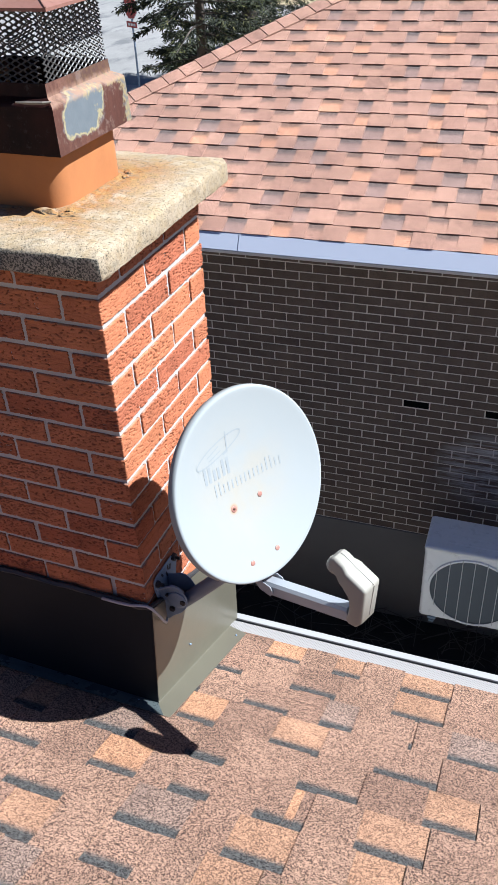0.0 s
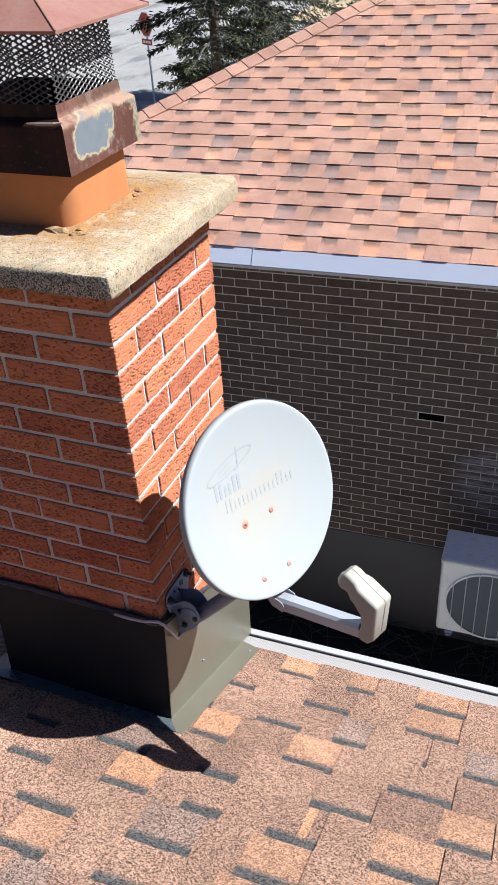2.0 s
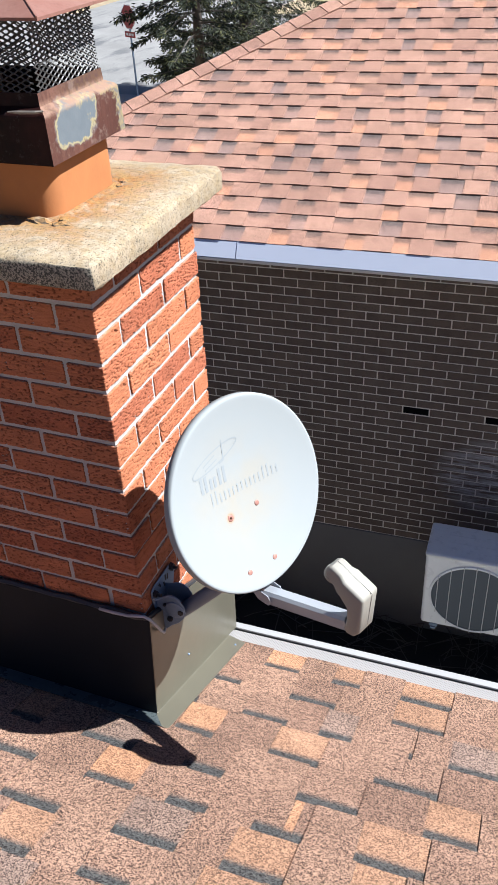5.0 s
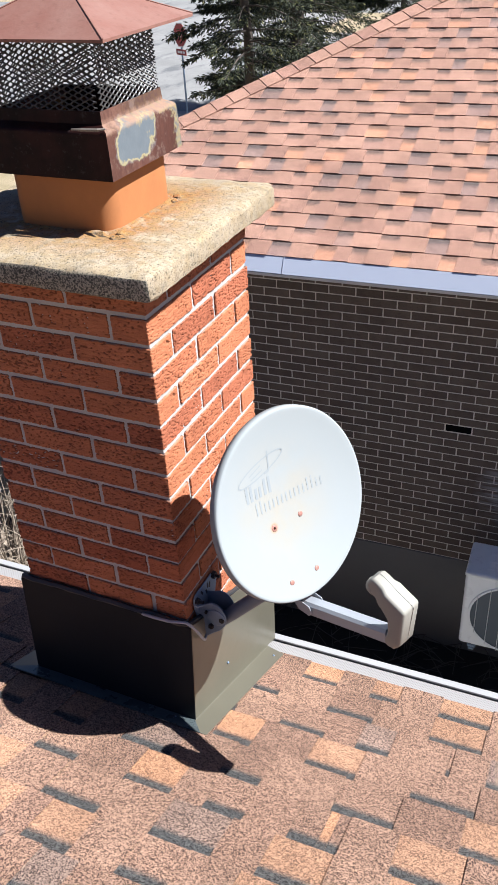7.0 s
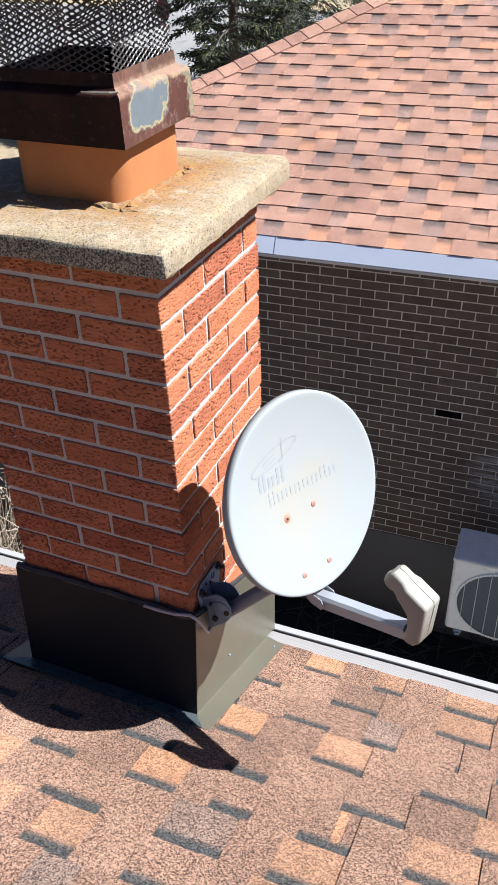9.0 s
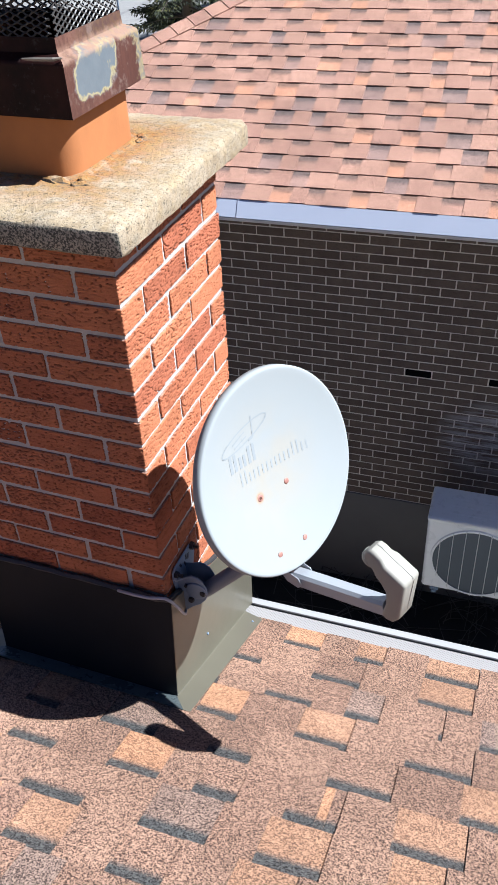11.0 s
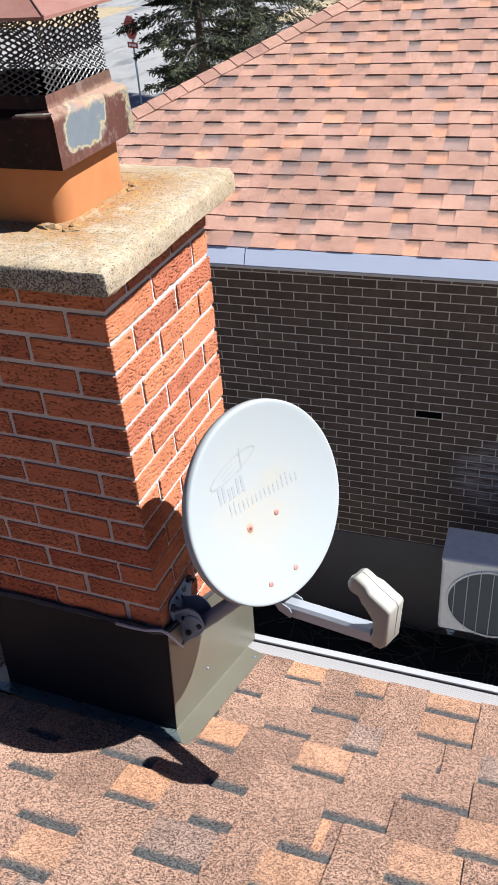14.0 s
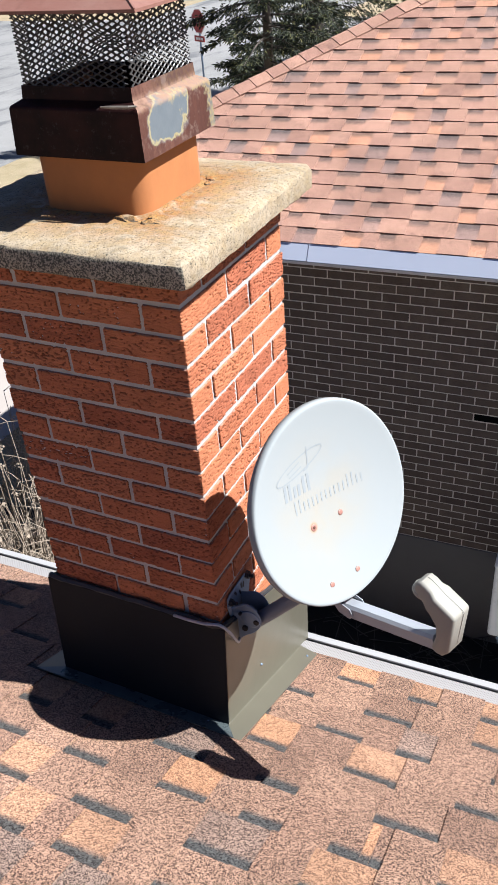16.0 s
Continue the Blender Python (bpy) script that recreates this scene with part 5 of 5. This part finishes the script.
# ------------------------------------------------------------------ pieces: neighbour's wall bricks
CW, B, U0, Z0 = 0.0742, 0.2215, -1.088, K - 2.415
rest_v, rest_f = [], []
rng = random.Random(6)
for r in range(-12, 27):
    z = Z0 - r * CW
    for i in range(-11, 46):
        c = U0 + (i + (0.5 if r % 2 else 0.0)) * B + B / 2
        if c - B / 2 < UL or c > UR - 0.15:
            continue
        sx, sy, sz = B - 0.010, 0.03, CW - 0.010
        at = (c + rng.uniform(-0.001, 0.001), VW + 0.0135 + rng.uniform(-0.0015, 0.0015), z)
        vent = (r == 8 and i in (5, 8))
        if vent:
            bm = bmesh.new()
            box(bm, c - sx / 2, c + sx / 2, VW + 0.002, VW + 0.02, z - sz / 2, z + sz / 2, 0.002)
            part("vent_brick", bm, m_void, wall, "black vent opening in the brickwork")
        elif -1.75 < c < 0.75 and r > -12:
            part("brick", brick_mesh(sx, sy, sz, m_brown, 0.002), m_brown, wall, m=pose(*at))
        else:
            vs, fs = brick_points(sx, sy, sz, 0.002, rng)
            n = len(rest_v)
            rest_v.extend((a + at[0], b + at[1], d + at[2]) for a, b, d in vs)
            rest_f.extend([q + n for q in f] for f in fs)
me = bpy.data.meshes.new("brickwork")
me.from_pydata(rest_v, [], rest_f)
me.materials.append(m_brown_rest)
tagged(part("brickwork", me, m_brown_rest, wall), kind="stuff")


# ------------------------------------------------------------------ pieces: shingles
def wedge(place, x0, x1, y_top, y_butt, tooth, over=0.05, high=0.0122):
    """Points of one exposed shingle tab; y runs down the roof, place(x, y, h) puts it there. With the distance from the upper edge."""
    h0, h1 = (0.0060, high) if tooth else (0.0022, high - 0.0042)
    up = y_top - over
    pts = [place(x0, up, 0.0002), place(x1, up, 0.0002), place(x1, y_butt, 0.0045), place(x0, y_butt, 0.0045),
           place(x0, up, 0.0012), place(x1, up, 0.0012), place(x1, y_butt, h1), place(x0, y_butt, h1), place(x0, y_top, h0), place(x1, y_top, h0)]
    d = abs(y_butt - y_top) / math.cos(LEAN)
    faces = ((0, 3, 2, 1), (4, 5, 9, 8), (8, 9, 6, 7), (3, 7, 6, 2), (0, 4, 8, 7, 3), (1, 2, 6, 9, 5))
    way = (0, 0, d, d, -0.04, -0.04, d, d, 0, 0)
    return pts, faces, way


def wedge_mesh(name, items, material):
    vs, fs, ds = [], [], []
    for pts, faces, way in items:
        n = len(vs)
        vs.extend(tuple(p) for p in pts)
        fs.extend([i + n for i in f] for f in faces)
        ds.extend(way)
    me = bpy.data.meshes.new(name)
    me.from_pydata(vs, [], fs)
    uv = me.uv_layers.new(name="along")
    for l in me.loops:
        uv.data[l.index].uv = (0.0, ds[l.vertex_index])
    me.materials.append(material)
    return me


def own_place(x, y, h):
    return deck(x, y, h)


# the slots between the teeth near the chimney: from, to, tone
SLOTS = {-1: [], 0: [(0.204, 0.328, "o"), (0.442, 0.536, "l"), (0.670, 0.834, "l")],
         1: [(0.082, 0.176, "b"), (0.341, 0.491, "b"), (0.668, 0.828, "l")],
         2: [(0.236, 0.379, "b"), (0.478, 0.578, "d"), (0.745, 0.757, "b")],
         3: [(0.082, 0.203, "o"), (0.371, 0.519, "l"), (0.674, 0.849, "b")],
         4: [(-0.594, -0.485, "l"), (-0.375, -0.269, "l"), (-0.138, 0.025, "d"), (0.175, 0.295, "b"), (0.499, 0.664, "b"), (0.830, 0.965, "l")],
         5: [(-0.620, -0.453, "b"), (-0.328, -0.189, "b"), (-0.037, 0.103, "o"), (0.198, 0.309, "b"), (0.430, 0.506, "b"), (0.506, 0.530, "o"), (0.530, 0.560, "b"), (0.688, 0.856, "l")],
         6: [(-0.450, -0.330, "l"), (-0.192, -0.023, "b"), (0.126, 0.294, "d"), (0.407, 0.559, "l"), (0.70, 0.82, "l")],
         7: [(-0.330, -0.22, "l"), (-0.137, -0.005, "l"), (0.122, 0.250, "b"), (0.38, 0.52, "l")]}
Y_TOP = 0.342
rng = random.Random(9)
rest = {True: [], False: []}
for k in range(-1, 16):
    y_top = Y_TOP - EXPOSE * k
    y_butt = y_top + EXPOSE
    if k == -1:
        continue
    if k == 0:
        y_butt = 0.462
    spans, x = [], -8.0
    listed = SLOTS.get(k, [])
    lo = listed[0][0] if listed else 99
    hi = listed[-1][1] if listed else -99
    while x < 9.4:
        if listed and x > lo - 0.33 and x < hi:
            for a, b, tone in listed:
                gap = a - x
                if gap > 0.26:
                    spans.append((x, x + gap * 0.5, True, "t"))
                    x += gap * 0.5
                spans.append((x, a, True, "t"))
                spans.append((a, b, False, tone))
                x = b
            listed = []
            continue
        w = rng.uniform(0.10, 0.19)
        spans.append((x, x + w, True, "t"))
        x += w
        w = rng.uniform(0.10, 0.17)
        spans.append((x, x + w, False, rng.choice("bbbld")))
        x += w
    for a, b, tooth, tone in spans:
        if b - a < 0.004:
            continue
        item = wedge(own_place, a + 0.0004, b - 0.0004, y_top, y_butt + rng.uniform(-0.0015, 0.0015), tooth)
        if -1.5 < (a + b) / 2 < 1.15 and k < 10:
            me = wedge_mesh("shingle", [item], m_tooth if tooth else m_slot[tone])
            part("shingle", me, None, roof)
        else:
            rest[tooth].append(item)


def back_place(x, y, h):
    """The far slope, a mirror of the near one beyond the ridge."""
    p = deck(x, y, h)
    return Vector((p.x, -2 * 1.90 - p.y, p.z))


for k in range(0, 16):
    y_top = Y_TOP - EXPOSE * k
    x, tooth = -8.0, True
    while x < 9.2:
        w = rng.uniform(0.10, 0.18)
        rest[tooth].append(wedge(back_place, x + 0.0004, x + w - 0.0004, y_top, y_top + EXPOSE, tooth))
        x, tooth = x + w, not tooth
# ridge caps, folded over the ridge
for i in range(115):
    bm = bmesh.new()
    a, b = -8.0 + 0.15 * i, -8.0 + 0.15 * i + 0.20
    top = K - 1.331 + SLOPE * 1.90
    ring = [[bm.verts.new((x, -1.90 + d, top - SLOPE * abs(d) + h)) for d in (-0.14, 0.0, 0.14)] for x, h in ((a, 0.019), (b, 0.013))]
    low = [[bm.verts.new((x, -1.90 + d, top - SLOPE * abs(d) + h)) for d in (-0.14, 0.0, 0.14)] for x, h in ((a, 0.014), (b, 0.010))]
    for j in range(2):
        bm.faces.new((ring[0][j], ring[0][j + 1], ring[1][j + 1], ring[1][j]))
        bm.faces.new((low[0][j], ring[0][j], ring[0][j + 1], low[0][j + 1])[::-1])
    bm.faces.new((low[0][0], low[1][0], ring[1][0], ring[0][0]))
    bm.faces.new((low[0][2], ring[0][2], ring[1][2], low[1][2]))
    part("ridge_shingle", bm, m_tooth, roof)
for tooth, mat in ((True, m_tooth_rest), (False, m_slot_rest)):
    tagged(part("shingle_field", wedge_mesh("shingle_field", rest[tooth], mat), mat, roof), kind="stuff")


def next_place(u, y, h):
    """y runs down the slope towards the eave, 0 at the eave, in plan."""
    return Vector((u, VE - y - h * math.sin(PITCH), ZE + 0.006 - (y) * math.tan(PITCH) * -1 * -1 + h * math.cos(PITCH)))


rng = random.Random(15)
rest = {True: [], False: []}
EXN = 0.154 * math.cos(PITCH)
count = 0
for k in range(0, 40):
    y_butt = 0.022 - EXN * k
    y_top = y_butt - EXN
    left = UL - 0.60 - y_top + 0.06
    x = left
    while x < UR - 2:
        for tooth in (True, False):
            w = rng.uniform(0.11, 0.21) if tooth else rng.uniform(0.10, 0.18)
            if x + w > left + 0.05:
                item = wedge(next_place, x + 0.0004, x + w - 0.0004, y_top, y_butt + rng.uniform(-0.002, 0.002), tooth, 0.05, 0.0135)
                c = x + w / 2
                if -2.6 < c < 0.9 and k < 13 and count < 300 and (c > -1.9 or k > 4):
                    count += 1
                    part("shingle", wedge_mesh("shingle", [item], m_next if tooth else m_next_slot), None, next_roof)
                else:
                    rest[tooth].append(item)
            x += w
for tooth, mat in ((True, m_next_rest), (False, m_next_slot_rest)):
    tagged(part("shingle_field", wedge_mesh("shingle_field", rest[tooth], mat), mat, next_roof), kind="stuff")

# hip caps: short folded shingles climbing the hip
HIP = Vector((1, 1, math.tan(PITCH))).normalized()
foot = Vector((UL - 0.60, VE, ZE))
for i in range(46):
    p = foot + HIP * (0.05 + 0.163 * i)
    q = p + HIP * 0.21
    bm = bmesh.new()
    wide = 0.150
    da = HIP.cross(Vector((0, -math.sin(PITCH), math.cos(PITCH)))).normalized() * wide
    db = HIP.cross(HIP.cross(Vector((-0.9, VE - VW - DEEP - 0.6, 0))).normalized()).normalized() * -wide
    db = db if db.x < 0 else -db
    lift = Vector((0, 0, 1))
    lower, upper = [], []
    for w in (-1, -0.5, -0.12, 0.12, 0.5, 1):
        d = da * max(0, w) + db * max(0, -w)
        sag = 0.002 * (1 - abs(w))
        lower.append(p + d + lift * (0.036 - 0.004 * abs(w) + sag))
        upper.append(q + d * 0.97 + lift * (0.028 - 0.004 * abs(w) + sag))
    vs = [bm.verts.new(v) for v in lower + upper] + [bm.verts.new(v - lift * 0.006) for v in lower + upper]
    for j in range(5):
        bm.faces.new((vs[j], vs[j + 1], vs[j + 7], vs[j + 6]))
        bm.faces.new((vs[j + 12], vs[j + 18], vs[j + 19], vs[j + 13]))
        bm.faces.new((vs[j], vs[j + 12], vs[j + 13], vs[j + 1]))
    bm.faces.new((vs[0], vs[6], vs[18], vs[12]))
    bm.faces.new((vs[5], vs[17], vs[23], vs[11]))
    bmesh.ops.recalc_face_normals(bm, faces=bm.faces)
    part("hip_shingle", bm, m_next, next_roof, "folded red-brown hip shingle")
